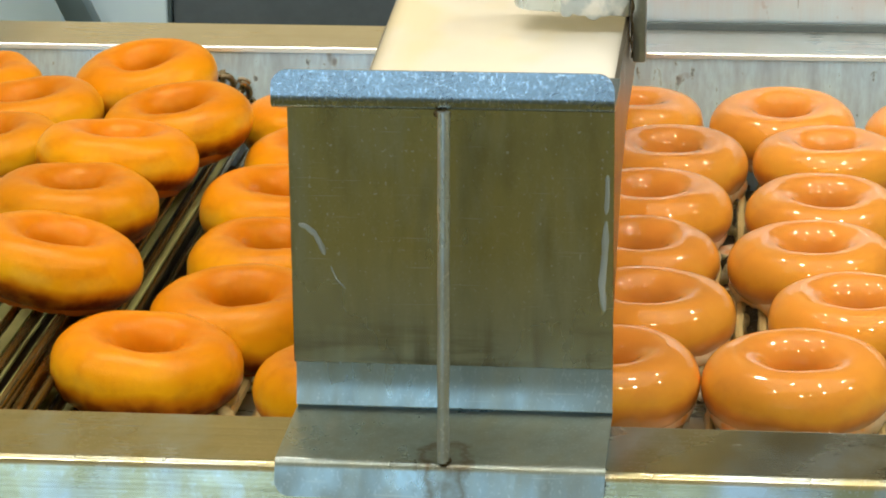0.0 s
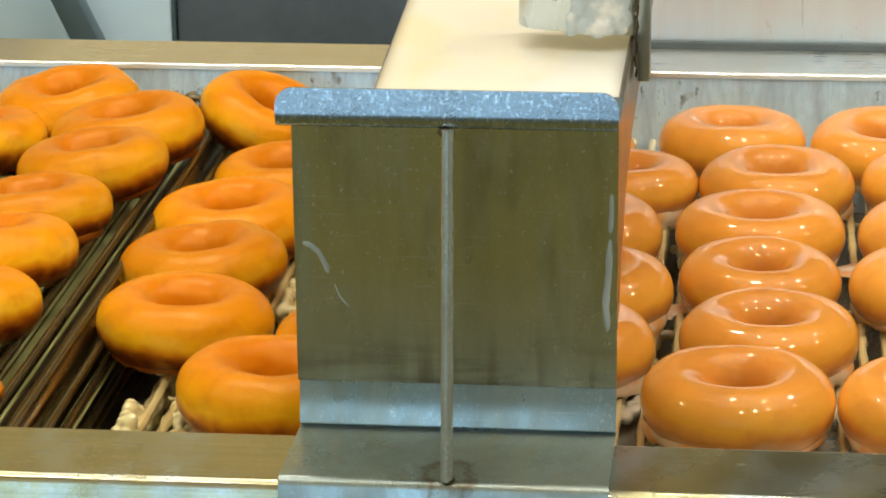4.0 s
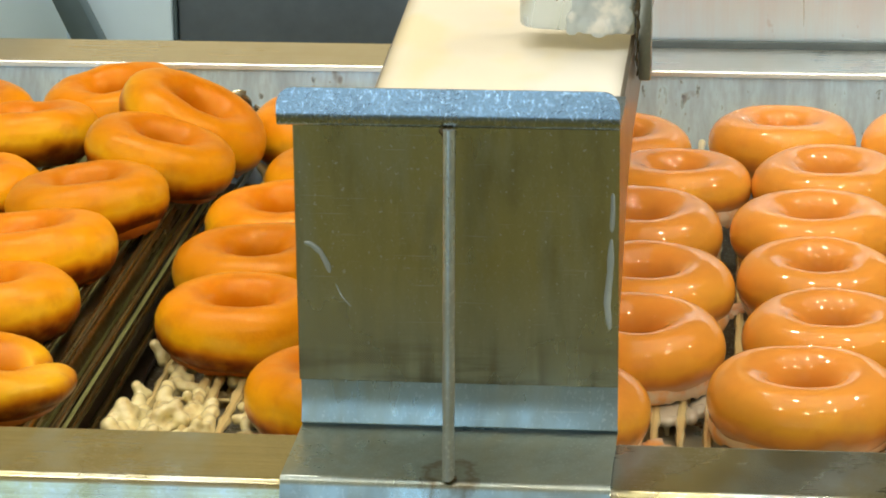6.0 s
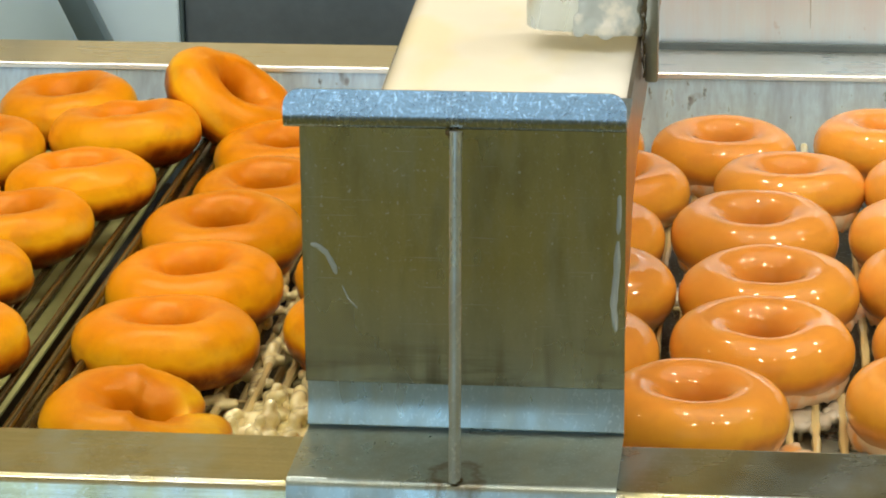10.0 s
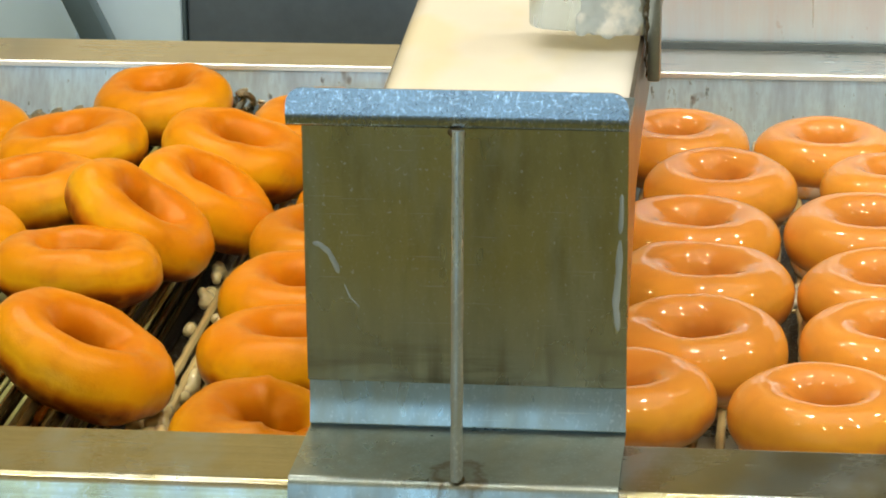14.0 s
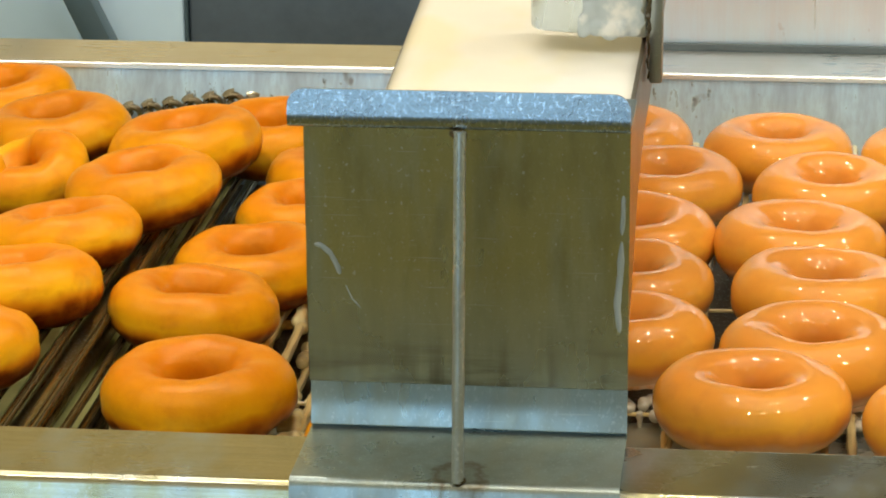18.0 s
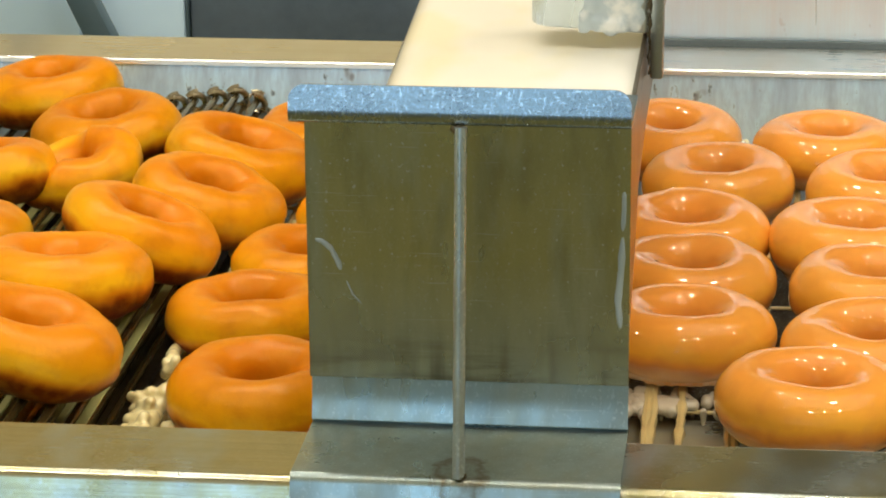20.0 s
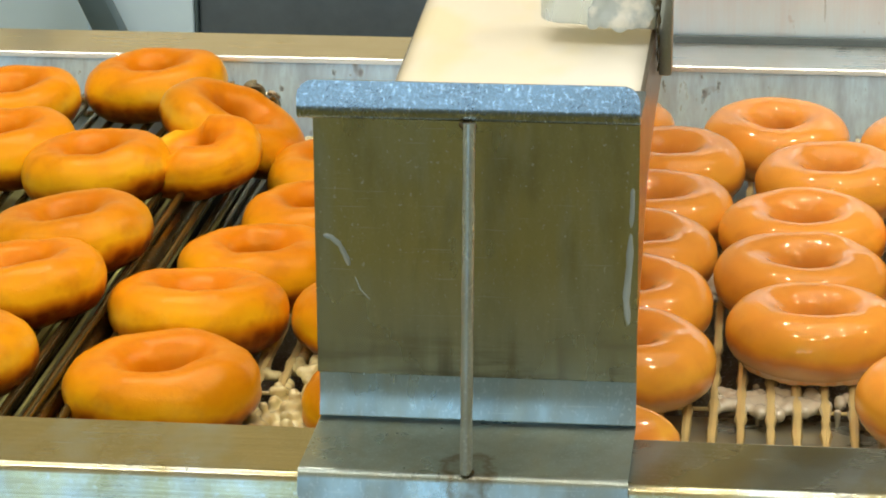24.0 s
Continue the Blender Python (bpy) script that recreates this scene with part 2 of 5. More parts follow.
def skirt_material():
    """Crust at the foot of a doughnut; past the curtain it is a running edge of glaze."""
    m = glaze_material("running_glaze", (0.87, 0.70, 0.52), 0.06)
    nodes, links = m.node_tree.nodes, m.node_tree.links
    b = nodes["Principled BSDF"]
    patch = noise_tex(nodes, links, 90, 3)
    src = mixc(nodes, links, ramp_fac(nodes, links, patch, 0.36, 0.56), (0.86, 0.42, 0.12), b.inputs["Base Color"].links[0].from_socket)
    geo = nodes.new("ShaderNodeNewGeometry")
    gs = nodes.new("ShaderNodeSeparateXYZ")
    links.new(geo.outputs["Position"], gs.inputs[0])
    wet = nodes.new("ShaderNodeMapRange")
    wet.inputs[1].default_value, wet.inputs[2].default_value = CURTAIN_X - 0.003, CURTAIN_X + 0.003
    links.new(gs.outputs[0], wet.inputs[0])
    links.new(mixc(nodes, links, wet.outputs[0], (0.36, 0.10, 0.008), src), b.inputs["Base Color"])
    links.new(wet.outputs[0], b.inputs["Coat Weight"])
    return m


SKIRT = skirt_material()
FOAM = glaze_material("glaze_foam", (0.55, 0.66, 0.74), 0.06)
_n, _l = FOAM.node_tree.nodes, FOAM.node_tree.links
_c = _n["Principled BSDF"].inputs["Base Color"].links[0].from_socket
_l.new(mixc(_n, _l, ramp_fac(_n, _l, noise_tex(_n, _l, 75, 4), 0.50, 0.64), _c, (0.86, 0.90, 0.92)), _n["Principled BSDF"].inputs["Base Color"])
FILM = glaze_material("dried_glaze_film", (0.50, 0.59, 0.65), 0.15)
CLUMP = clump_material()
FLOOR = plain("brown_tile", (0.30, 0.265, 0.085), 0.6, 2)
# for the unseen wall half that darkens reflections
UNSEEN_WALL = plain("dark_reflected_wall", (0.085, 0.070, 0.022), 0.5, 2)
WALL = plain("painted_wall", (0.86, 0.69, 0.40), 0.6)
CEIL = plain("white_ceiling", (0.8, 0.8, 0.78), 0.7)
DIM = plain("grey_enamel", (0.55, 0.75, 0.98), 0.4, 3, 0.08)
POST = plain("slate_paint", (0.058, 0.095, 0.118), 0.4)
OLIVE = plain("greasy_slat", (0.42, 0.43, 0.17), 0.45, 20, 0.3)
WHITE = plain("white_enamel", (0.56, 0.77, 1.0), 0.35, 3, 0.06)
SUMP = plain("near_black_sump", (0.022, 0.016, 0.010), 0.3, 12, 0.4)
DARK = plain("dark_enamel", (0.070, 0.094, 0.122), 0.28, 7, 0.6)
GASKET = plain("blue_grey_rubber", (0.085, 0.11, 0.12), 0.45, 30, 0.4)
BRASS = steel("oily_brass_tube", base=(0.27, 0.205, 0.085), rough=0.24, stretch=(30, 1, 30), grime=0.8, stain=(0.12, 0.08, 0.03), smears=(24, (1, 0.4, 1)))


def flecked(m, scale, colour):
    """Dark flecks of burnt glaze on a steel."""
    nodes, links = m.node_tree.nodes, m.node_tree.links
    b = nodes["Principled BSDF"]
    src = b.inputs["Base Color"].links[0].from_socket
    n = noise_tex(nodes, links, scale, 3, (1, 1, 0.6))
    links.new(mixc(nodes, links, mathn(nodes, links, "MULTIPLY", ramp_fac(nodes, links, n, 0.66, 0.72), 0.8), src, colour), b.inputs["Base Color"])


def scored(m, colour):
    """Short bright scores, down and across a handled edge."""
    nodes, links = m.node_tree.nodes, m.node_tree.links
    b = nodes["Principled BSDF"]
    for scale, stretch in ((260, (4.0, 1, 0.9)), (280, (0.9, 1, 4.0)), (300, (1.6, 1, 1.2))):
        n = noise_tex(nodes, links, scale, 1, stretch)
        src = b.inputs["Base Color"].links[0].from_socket
        links.new(mixc(nodes, links, mathn(nodes, links, "MULTIPLY", ramp_fac(nodes, links, n, 0.64, 0.74), 0.5), src, colour), b.inputs["Base Color"])


def pale_smears(m, colour, scale, amount):
    """Broad pale smears; on the front rail they are painted reflections."""
    nodes, links = m.node_tree.nodes, m.node_tree.links
    b = nodes["Principled BSDF"]
    src = b.inputs["Base Color"].links[0].from_socket
    n = noise_tex(nodes, links, scale, 4, (1.6, 0.8, 1))
    links.new(mixc(nodes, links, mathn(nodes, links, "MULTIPLY", ramp_fac(nodes, links, n, 0.46, 0.64), amount), src, colour), b.inputs["Base Color"])


# blurred bluish reflections painted on the front rail
pale_smears(STEEL_X, (0.53, 0.62, 0.68), 13, 0.8)
pale_smears(STEEL_BACK, (0.93, 0.95, 0.97), 9, 0.6)
scored(STEEL_LIP, (0.70, 0.76, 0.80))
flecked(STEEL_DULL, 130, (0.08, 0.08, 0.09))
flecked(STEEL_DULL, 45, (0.20, 0.20, 0.23))
flecked(SPLASH, 60, (0.40, 0.34, 0.36))


def plate_material(m):
    """The end plate: grain down the sheet, smears, and heat rings round the foot of the rib."""
    nodes, links = m.node_tree.nodes, m.node_tree.links
    b = nodes["Principled BSDF"]
    src = b.inputs["Base Color"].links[0].from_socket
    tc = nodes.new("ShaderNodeTexCoord")
    sep = nodes.new("ShaderNodeSeparateXYZ")
    links.new(tc.outputs["Object"], sep.inputs[0])
    dx = mathn(nodes, links, "SUBTRACT", sep.outputs[0], 0.005)
    dy = mathn(nodes, links, "ADD", sep.outputs[1], 0.049)
    wob = noise_tex(nodes, links, 120, 3)
    d2 = mathn(nodes, links, "SQRT", mathn(nodes, links, "ADD", mathn(nodes, links, "MULTIPLY", dx, dx), mathn(nodes, links, "MULTIPLY", mathn(nodes, links, "MULTIPLY", dy, dy), 0.5)))
    d3 = mathn(nodes, links, "MULTIPLY_ADD", wob.outputs["Fac"], 0.014, mathn(nodes, links, "SUBTRACT", d2, 0.005))
    ring = ramp(nodes, [(0.0, (0.75, 0.75, 0.75)), (0.35, (0.2, 0.2, 0.2)), (0.52, (0.8, 0.8, 0.8)), (0.66, (0.0, 0.0, 0.0)), (1.0, (0, 0, 0))])
    links.new(mathn(nodes, links, "MULTIPLY", d3, 42, clamp=True), ring.inputs[0])
    flat = mathn(nodes, links, "LESS_THAN", sep.outputs[2], 0.012)
    fac = mathn(nodes, links, "MULTIPLY", ring.outputs[0], mathn(nodes, links, "MULTIPLY", flat, 0.92))
    # dark vertical streaks, stronger towards the bottom of the plate
    streak = noise_tex(nodes, links, 6, 3, (14, 14, 0.9))
    lo = nodes.new("ShaderNodeMapRange")
    lo.inputs[1].default_value, lo.inputs[2].default_value = 0.060, 0.030
    links.new(sep.outputs[2], lo.inputs[0])
    up = mathn(nodes, links, "GREATER_THAN", sep.outputs[2], 0.0249)
    low_streak = mathn(nodes, links, "MULTIPLY", mathn(nodes, links, "MULTIPLY", ramp_fac(nodes, links, streak, 0.48, 0.66), lo.outputs[0]), mathn(nodes, links, "MULTIPLY", up, 0.6))
    cloud = noise_tex(nodes, links, 20, 5, (2, 1, 0.5))
    speck = noise_tex(nodes, links, 900, 2)
    tone = mixc(nodes, links, mathn(nodes, links, "MULTIPLY", ramp_fac(nodes, links, cloud, 0.46, 0.72), 0.65), src, (0.44, 0.49, 0.44))
    murk = noise_tex(nodes, links, 31, 5, (2.4, 1, 0.7))
    tone = mixc(nodes, links, mathn(nodes, links, "MULTIPLY", ramp_fac(nodes, links, murk, 0.48, 0.7), 0.6), tone, (0.30, 0.27, 0.13))
    tone = mixc(nodes, links, mathn(nodes, links, "MULTIPLY", ramp_fac(nodes, links, speck, 0.60, 0.75), 0.2), tone, (0.20, 0.18, 0.13))
    chip = noise_tex(nodes, links, 420, 2)
    tone = mixc(nodes, links, mathn(nodes, links, "MULTIPLY", ramp_fac(nodes, links, chip, 0.665, 0.71), 0.6), tone, (0.66, 0.70, 0.66))
    cut = noise_tex(nodes, links, 5, 2, (6, 1, 190))
    tone = mixc(nodes, links, mathn(nodes, links, "MULTIPLY", ramp_fac(nodes, links, cut, 0.66, 0.72), 0.5), tone, (0.60, 0.62, 0.54))
    # bluish band low down: reflected rail and floor painted into the colour
    film = nodes.new("ShaderNodeMapRange")
    film.inputs[1].default_value, film.inputs[2].default_value = 0.078, 0.040
    links.new(mathn(nodes, links, "MULTIPLY_ADD", cloud.outputs["Fac"], 0.05, mathn(nodes, links, "SUBTRACT", sep.outputs[2], 0.025)), film.inputs[0])
    tone = mixc(nodes, links, mathn(nodes, links, "MULTIPLY", film.outputs[0], 0.5), tone, (0.42, 0.48, 0.47))
    col = mixc(nodes, links, fac, tone, (0.16, 0.12, 0.06))
    col = mixc(nodes, links, low_streak, col, (0.12, 0.10, 0.07))
    # dark level streaks across the foot of the plate
    cross_streak = noise_tex(nodes, links, 9, 4, (1.6, 1, 15))
    low2 = nodes.new("ShaderNodeMapRange")
    low2.inputs[1].default_value, low2.inputs[2].default_value = 0.050, 0.032
    links.new(sep.outputs[2], low2.inputs[0])
    fac2 = mathn(nodes, links, "MULTIPLY", mathn(nodes, links, "MULTIPLY", ramp_fac(nodes, links, cross_streak, 0.46, 0.64), low2.outputs[0]), mathn(nodes, links, "MULTIPLY", up, 0.6))
    links.new(mixc(nodes, links, fac2, col, (0.13, 0.115, 0.08)), b.inputs["Base Color"])
    return m


# plate: the floor's olive reflection is tinted into the base
STEEL_PLATE = plate_material(steel("olive_lit_plate_steel", base=(0.50, 0.46, 0.215), rough=0.26, metal=0.95, scratch=0.06, stretch=(9, 9, 0.8), grime=0.5, bump=0.004, stain=(0.26, 0.22, 0.10), swing=0.06))
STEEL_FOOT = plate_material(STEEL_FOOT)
PAN = steel("drip_pan_steel", base=(0.12, 0.10, 0.06), metal=0.5, rough=0.5, stretch=(2, 2, 2), grime=1.0, stain=(0.05, 0.04, 0.02))

# ---- mesh helpers ----


def thing(name, label="", category="", group="", kind="", m=None):
    ob = new(name)
    ob.empty_display_size = 0.01
    if m is not None:
        ob.matrix_basis = m
    return tagged(ob, label, category, group, kind)


def part(name, bm, mat, parent=None, label="", smooth=True, m=None):
    me = bpy.data.meshes.new(name)
    bm.normal_update()
    bm.to_mesh(me)
    bm.free()
    if smooth:
        me.shade_smooth()
        me.set_sharp_from_angle(angle=radians(38))
    me.materials.append(mat)
    ob = new(name, me)
    ob.parent = parent
    if m is not None:
        ob.matrix_basis = m
    return tagged(ob, label)


def bevel_all(bm, width, segments=2, angle=40):
    edges = [e for e in bm.edges if len(e.link_faces) == 2 and e.calc_face_angle(0) > radians(angle)]
    bmesh.ops.bevel(bm, geom=edges, offset=width, segments=segments, affect="EDGES", profile=0.5, clamp_overlap=True)


def box(x0, x1, y0, y1, z0, z1, bevel=0.0, segments=2):
    bm = bmesh.new()
    bmesh.ops.create_cube(bm, size=1, matrix=Matrix.LocRotScale(((x0 + x1) / 2, (y0 + y1) / 2, (z0 + z1) / 2), None, (x1 - x0, y1 - y0, z1 - z0)))
    if bevel:
        bevel_all(bm, bevel, segments)
    return bm


def sweep_x(outline, x0, x1, steps=1, corner=None):
    """A sheet-metal section in the y-z plane drawn out along x; outline is a closed ring of (y, z)."""
    bm = bmesh.new()
    rings = []
    for i in range(steps + 1):
        x = x0 + (x1 - x0) * i / steps
        rings.append([bm.verts.new((x, y, z)) for y, z in outline])
    n = len(outline)
    for a, b in zip(rings, rings[1:]):
        for i in range(n):
            bm.faces.new((a[i], a[(i + 1) % n], b[(i + 1) % n], b[i]))
    bm.faces.new(rings[0][::-1])
    bm.faces.new(rings[-1])
    bmesh.ops.recalc_face_normals(bm, faces=bm.faces)
    return bm


def fillet(path, radius, steps=6):
    """Rounds the inner corners of an open path of 2D points; radius: one for all or one for each corner."""
    out = [Vector(path[0])]
    for i in range(1, len(path) - 1):
        r = radius[i - 1] if isinstance(radius, (list, tuple)) else radius
        p, a, b = Vector(path[i]), Vector(path[i - 1]), Vector(path[i + 1])
        da, db = (a - p).normalized(), (b - p).normalized()
        half = da.angle(db) / 2
        cut = min(r / math.tan(half), (a - p).length * 0.45, (b - p).length * 0.45)
        s, e = p + da * cut, p + db * cut
        guard = min(0.0004, cut * 0.5)
        out.append(s + da * guard)
        for k in range(steps + 1):
            t = k / steps
            out.append((1 - t) ** 2 * s + 2 * t * (1 - t) * p + t * t * e)
        out.append(e + db * guard)
    out.append(Vector(path[-1]))
    return out


def sheet(path, thick):
    """A closed ring round an open 2D path, as thick as sheet metal."""
    left, right = [], []
    for i, p in enumerate(path):
        d = (path[min(i + 1, len(path) - 1)] - path[max(i - 1, 0)]).normalized()
        nrm = Vector((-d.y, d.x))
        left.append(p + nrm * thick / 2)
        right.append(p - nrm * thick / 2)
    return [tuple(p) for p in left + right[::-1]]


def tube(points, radius, sides=10):
    bm = bmesh.new()
    rings = []
    for i, p in enumerate(points):
        p = Vector(p)
        d = (Vector(points[min(i + 1, len(points) - 1)]) - Vector(points[max(i - 1, 0)])).normalized()
        u = d.cross(Vector((0, 0, 1)) if abs(d.z) < 0.9 else Vector((1, 0, 0))).normalized()
        w = d.cross(u)
        r = radius(i) if callable(radius) else radius
        rings.append([bm.verts.new(p + r * (u * math.cos(a) + w * math.sin(a))) for a in (2 * math.pi * k / sides for k in range(sides))])
    for a, b in zip(rings, rings[1:]):
        for k in range(sides):
            bm.faces.new((a[k], a[(k + 1) % sides], b[(k + 1) % sides], b[k]))
    bm.faces.new(rings[0][::-1])
    bm.faces.new(rings[-1])
    bmesh.ops.recalc_face_normals(bm, faces=bm.faces)
    return bm


# ---- plan ----
DEPTH = 0.652            # width of the trough between its two rails
RAIL = 0.049             # front rail, from the trough to its rolled edge
BACK = 0.715             # outer edge of the back rail
BELT_LOW = -0.042        # top of the glazing belt
NOSE_X, NOSE_Z = -0.214, -0.0167   # crest of the feeding belt's nose
NOSE_R = 0.015
NOSE_DROP = 0.034        # the belt falls straight from its nose to the return strand
CLIMB = 6.0              # degrees by which the feeding belt rises
SPEED = 0.0155           # metres a second, both belts
HALF = 0.0168            # half a doughnut's height
STEP = 0.026             # how far a doughnut slides on as it drops from belt to belt

# ---- room ----


def slab(name, x0, x1, y0, y1, z0, z1, mat):
    return tagged(part(name, box(x0, x1, y0, y1, z0, z1), mat, smooth=False), kind="structure")


slab("floor", -4, 4, -8.0, 2.5, -1.0, -0.90, FLOOR)
slab("ceiling", -4, 4, -8.0, 2.5, 2.0, 2.08, CEIL)
slab("wall_north_1", -4, 0.05, 2.5, 2.6, -1.0, 2.08, WALL)
# unseen dark wall half, added to darken what the right rail reflects
slab("added_dark_wall", 0.05, 4, 2.5, 2.6, -1.0, 2.08, UNSEEN_WALL)
slab("wall_south", -4, 4, -8.1, -8.0, -1.0, 2.08, FLOOR)
slab("wall_east", 4, 4.1, -8.1, 2.6, -1.0, 2.08, WALL)
slab("wall_west", -4.1, -4, -8.1, 2.6, -1.0, 2.08, WALL)

# ---- the trough of the glazing table ----
XL, XR = -0.82, 0.62


def trough():
    t = thing("glazing_table", "stainless steel trough with rolled rails, smeared with glaze", "conveyor table")
    path = fillet([(0.0, -0.085), (0.0, 0.0), (-RAIL - 0.0045, 0.0), (-RAIL - 0.0177, -0.055), (-RAIL - 0.0177, -0.12)], [0.002, 0.0040, 0.004])
    part("front_rail", sweep_x(sheet(path, 0.002), XL, XR), STEEL_X, t)
    path = fillet([(DEPTH + 0.0006, -0.0030), (DEPTH + 0.0015, 0.0), (BACK, 0.0), (BACK, -0.05)], [0.0013, 0.002])
    part("back_rail", sweep_x(sheet(path, 0.002), XL, XR), STEEL_BACK, t)
    path = [Vector((DEPTH - 0.026, -0.085)), Vector((DEPTH - 0.0004, -0.0110)), Vector((DEPTH + 0.0014, -0.0032))]
    part("inner_wall", sweep_x(sheet(path, 0.0015), XL, XR), STEEL_DULL, t, "dull steel wall with smeared glaze film")
    part("drip_pan", box(XL, XR, 0.0015, DEPTH - 0.026, -0.088, -0.084), PAN, t, smooth=False)
    part("drip_tray", box(-0.145, XR - 0.05, 0.0015, 0.169, BELT_LOW - 0.0140, BELT_LOW - 0.0122, 0.0007), STEEL_LEDGE, t, "wet tray streaked with dripped glaze")
    for lx in (XL + 0.06, XR - 0.06):
        for ly in (0.04, DEPTH - 0.07):
            part("leg", box(lx - 0.02, lx + 0.02, ly - 0.02, ly + 0.02, -0.90, -0.088, 0.003), STEEL_Z, t)
    return t


trough()

# ---- the glazing head: end plate, rib, reservoir, feed pipe ----
PX0, PX1 = -0.0672, 0.0730
PLATE_Y = 0.006


def folded(path, thick, x0, x1, corner):
    """A folded sheet drawn out along x, the two corners of its last, straight leg rounded off."""
    bm = bmesh.new()
    last = (path[-1] - path[-2]).normalized()
    stops = [corner * (1 - math.cos(math.pi / 2 * k / 7)) for k in range(8)]
    xs = [(x0 + d, d) for d in stops] + [(x1 - d, d) for d in stops[::-1]]
    rings = []
    for x, d in xs:
        cut = corner - math.sqrt(max(0.0, corner ** 2 - (corner - d) ** 2))
        ring = sheet(path[:-1] + [path[-1] - last * cut], thick)
        rings.append([bm.verts.new((x, y, z)) for y, z in ring])
    n = len(rings[0])
    for a, b in zip(rings, rings[1:]):
        for i in range(n):
            bm.faces.new((a[i], a[(i + 1) % n], b[(i + 1) % n], b[i]))
    for ring in (rings[0], rings[-1]):
        for i in range(n // 2 - 1):
            bm.faces.new((ring[i], ring[i + 1], ring[n - 2 - i], ring[n - 1 - i]))
    bmesh.ops.recalc_face_normals(bm, faces=bm.faces)
    return bm


def ball():
    bm = bmesh.new()
    bmesh.ops.create_icosphere(bm, subdivisions=2, radius=1)
    v = np.array([p.co[:] for p in bm.verts])
    f = np.array([[p.index for p in q.verts] for q in bm.faces])
    bm.free()
    return v, f


BALL = ball()


def blobs(spheres):
    """Thick liquid: (x, y, z, radius, squash) drops, to be melted into one skin."""
    v, f = BALL
    verts = np.concatenate([v * (r, r * sq, r) + (x, y, z) for x, y, z, r, sq in spheres])
    faces = np.concatenate([f + len(v) * k for k in range(len(spheres))])
    me = bpy.data.meshes.new("drops")
    me.from_pydata(verts.tolist(), [], faces.tolist())
    bm = bmesh.new()
    bm.from_mesh(me)
    bpy.data.meshes.remove(me)
    return bm


def melt(ob, voxel, rounds=4):
    mod = ob.modifiers.new("melt", "REMESH")
    mod.mode, mod.voxel_size, mod.use_smooth_shade = "VOXEL", voxel, True
    sm = ob.modifiers.new("soften", "SMOOTH")
    sm.factor, sm.iterations = 0.5, rounds
    return ob


def glazing_machine():
    h = thing("glazing_machine", "steel glaze reservoir with folded end plate spanning the conveyor", "glazer")
    y = PLATE_Y
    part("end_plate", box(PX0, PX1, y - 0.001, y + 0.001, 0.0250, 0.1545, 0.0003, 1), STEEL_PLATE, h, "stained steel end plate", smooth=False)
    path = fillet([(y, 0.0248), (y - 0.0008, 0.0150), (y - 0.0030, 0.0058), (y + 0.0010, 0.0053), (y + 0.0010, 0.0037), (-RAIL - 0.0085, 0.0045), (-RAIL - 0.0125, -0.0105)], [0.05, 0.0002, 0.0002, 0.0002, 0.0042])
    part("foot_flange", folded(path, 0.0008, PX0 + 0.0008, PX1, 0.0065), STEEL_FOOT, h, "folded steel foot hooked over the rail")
    part("spacer", box(PX0 + 0.0006, PX1 - 0.0006, -RAIL - 0.002, y - 0.001, 0.0012, 0.0036), STEEL_DULL, h)
    path = fillet([(y + 0.001, 0.1545), (-0.020, 0.1548), (-0.0466, 0.1560), (-0.0440, 0.1711)], [0.05, 0.0040])
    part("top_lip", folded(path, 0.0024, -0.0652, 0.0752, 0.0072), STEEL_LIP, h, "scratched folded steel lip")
    x = 0.0050
    pts = [(x + 0.0009 * k / 12, -0.0565 + 0.0095 * k / 12 + 0.0003 * math.sin(k * 1.7), 0.0050 + 0.1500 * k / 12) for k in range(13)]
    part("rib", tube(pts, lambda i: 0.0026 + 0.00012 * math.sin(i * 2.3), 12), STEEL_RIB, h, "welded steel rod")
    rnd = random.Random(4)
    for zc in (0.1535, 0.0052):
        yw = -0.0462 if zc > 0.1 else -0.0565
        drops = [(x + max(-0.0024, min(0.0024, rnd.gauss(0, 0.0014))), yw + rnd.uniform(-0.001, 0.002), zc + rnd.uniform(-0.0006, 0.0006), rnd.uniform(0.0011, 0.0017), 1) for _ in range(16)]
        melt(part("weld_bead", blobs(drops), PAN, h, "dark weld bead"), 0.0006, 2)
    # dried runs of glaze on the plate
    yf = y - 0.0012

    def run(points, r):
        line = [Vector(p) for p in points]
        fine = [a.lerp(b, f / 5) for a, b in zip(line, line[1:]) for f in range(5)] + [line[-1]]
        n = len(fine) - 1
        bm = tube([(p.x, yf, p.y) for p in fine], lambda i: 0.8 * r * max(0.12, 1 - abs(2 * i / n - 1) ** 5) ** 0.5 * (0.8 + 0.3 * noise.noise(Vector((i * 0.5, r * 900, 0)))), 8)
        for v in bm.verts:
            v.co.y = yf + (v.co.y - yf) * 0.45
        part("glaze_run", bm, FILM, h, "dried greyish run of glaze")

    run([(-0.0635, 0.0885), (-0.0605, 0.0880), (-0.0565, 0.0845), (-0.0535, 0.0785), (-0.0525, 0.0750)], 0.0020)
    run([(-0.0500, 0.0700), (-0.0475, 0.0640), (-0.0435, 0.0595)], 0.0006)
    run([(0.0702, 0.1135), (0.0702, 0.105), (0.0697, 0.096)], 0.0017)
    run([(0.0697, 0.093), (0.0692, 0.078), (0.0680, 0.064), (0.0692, 0.052)], 0.0023)
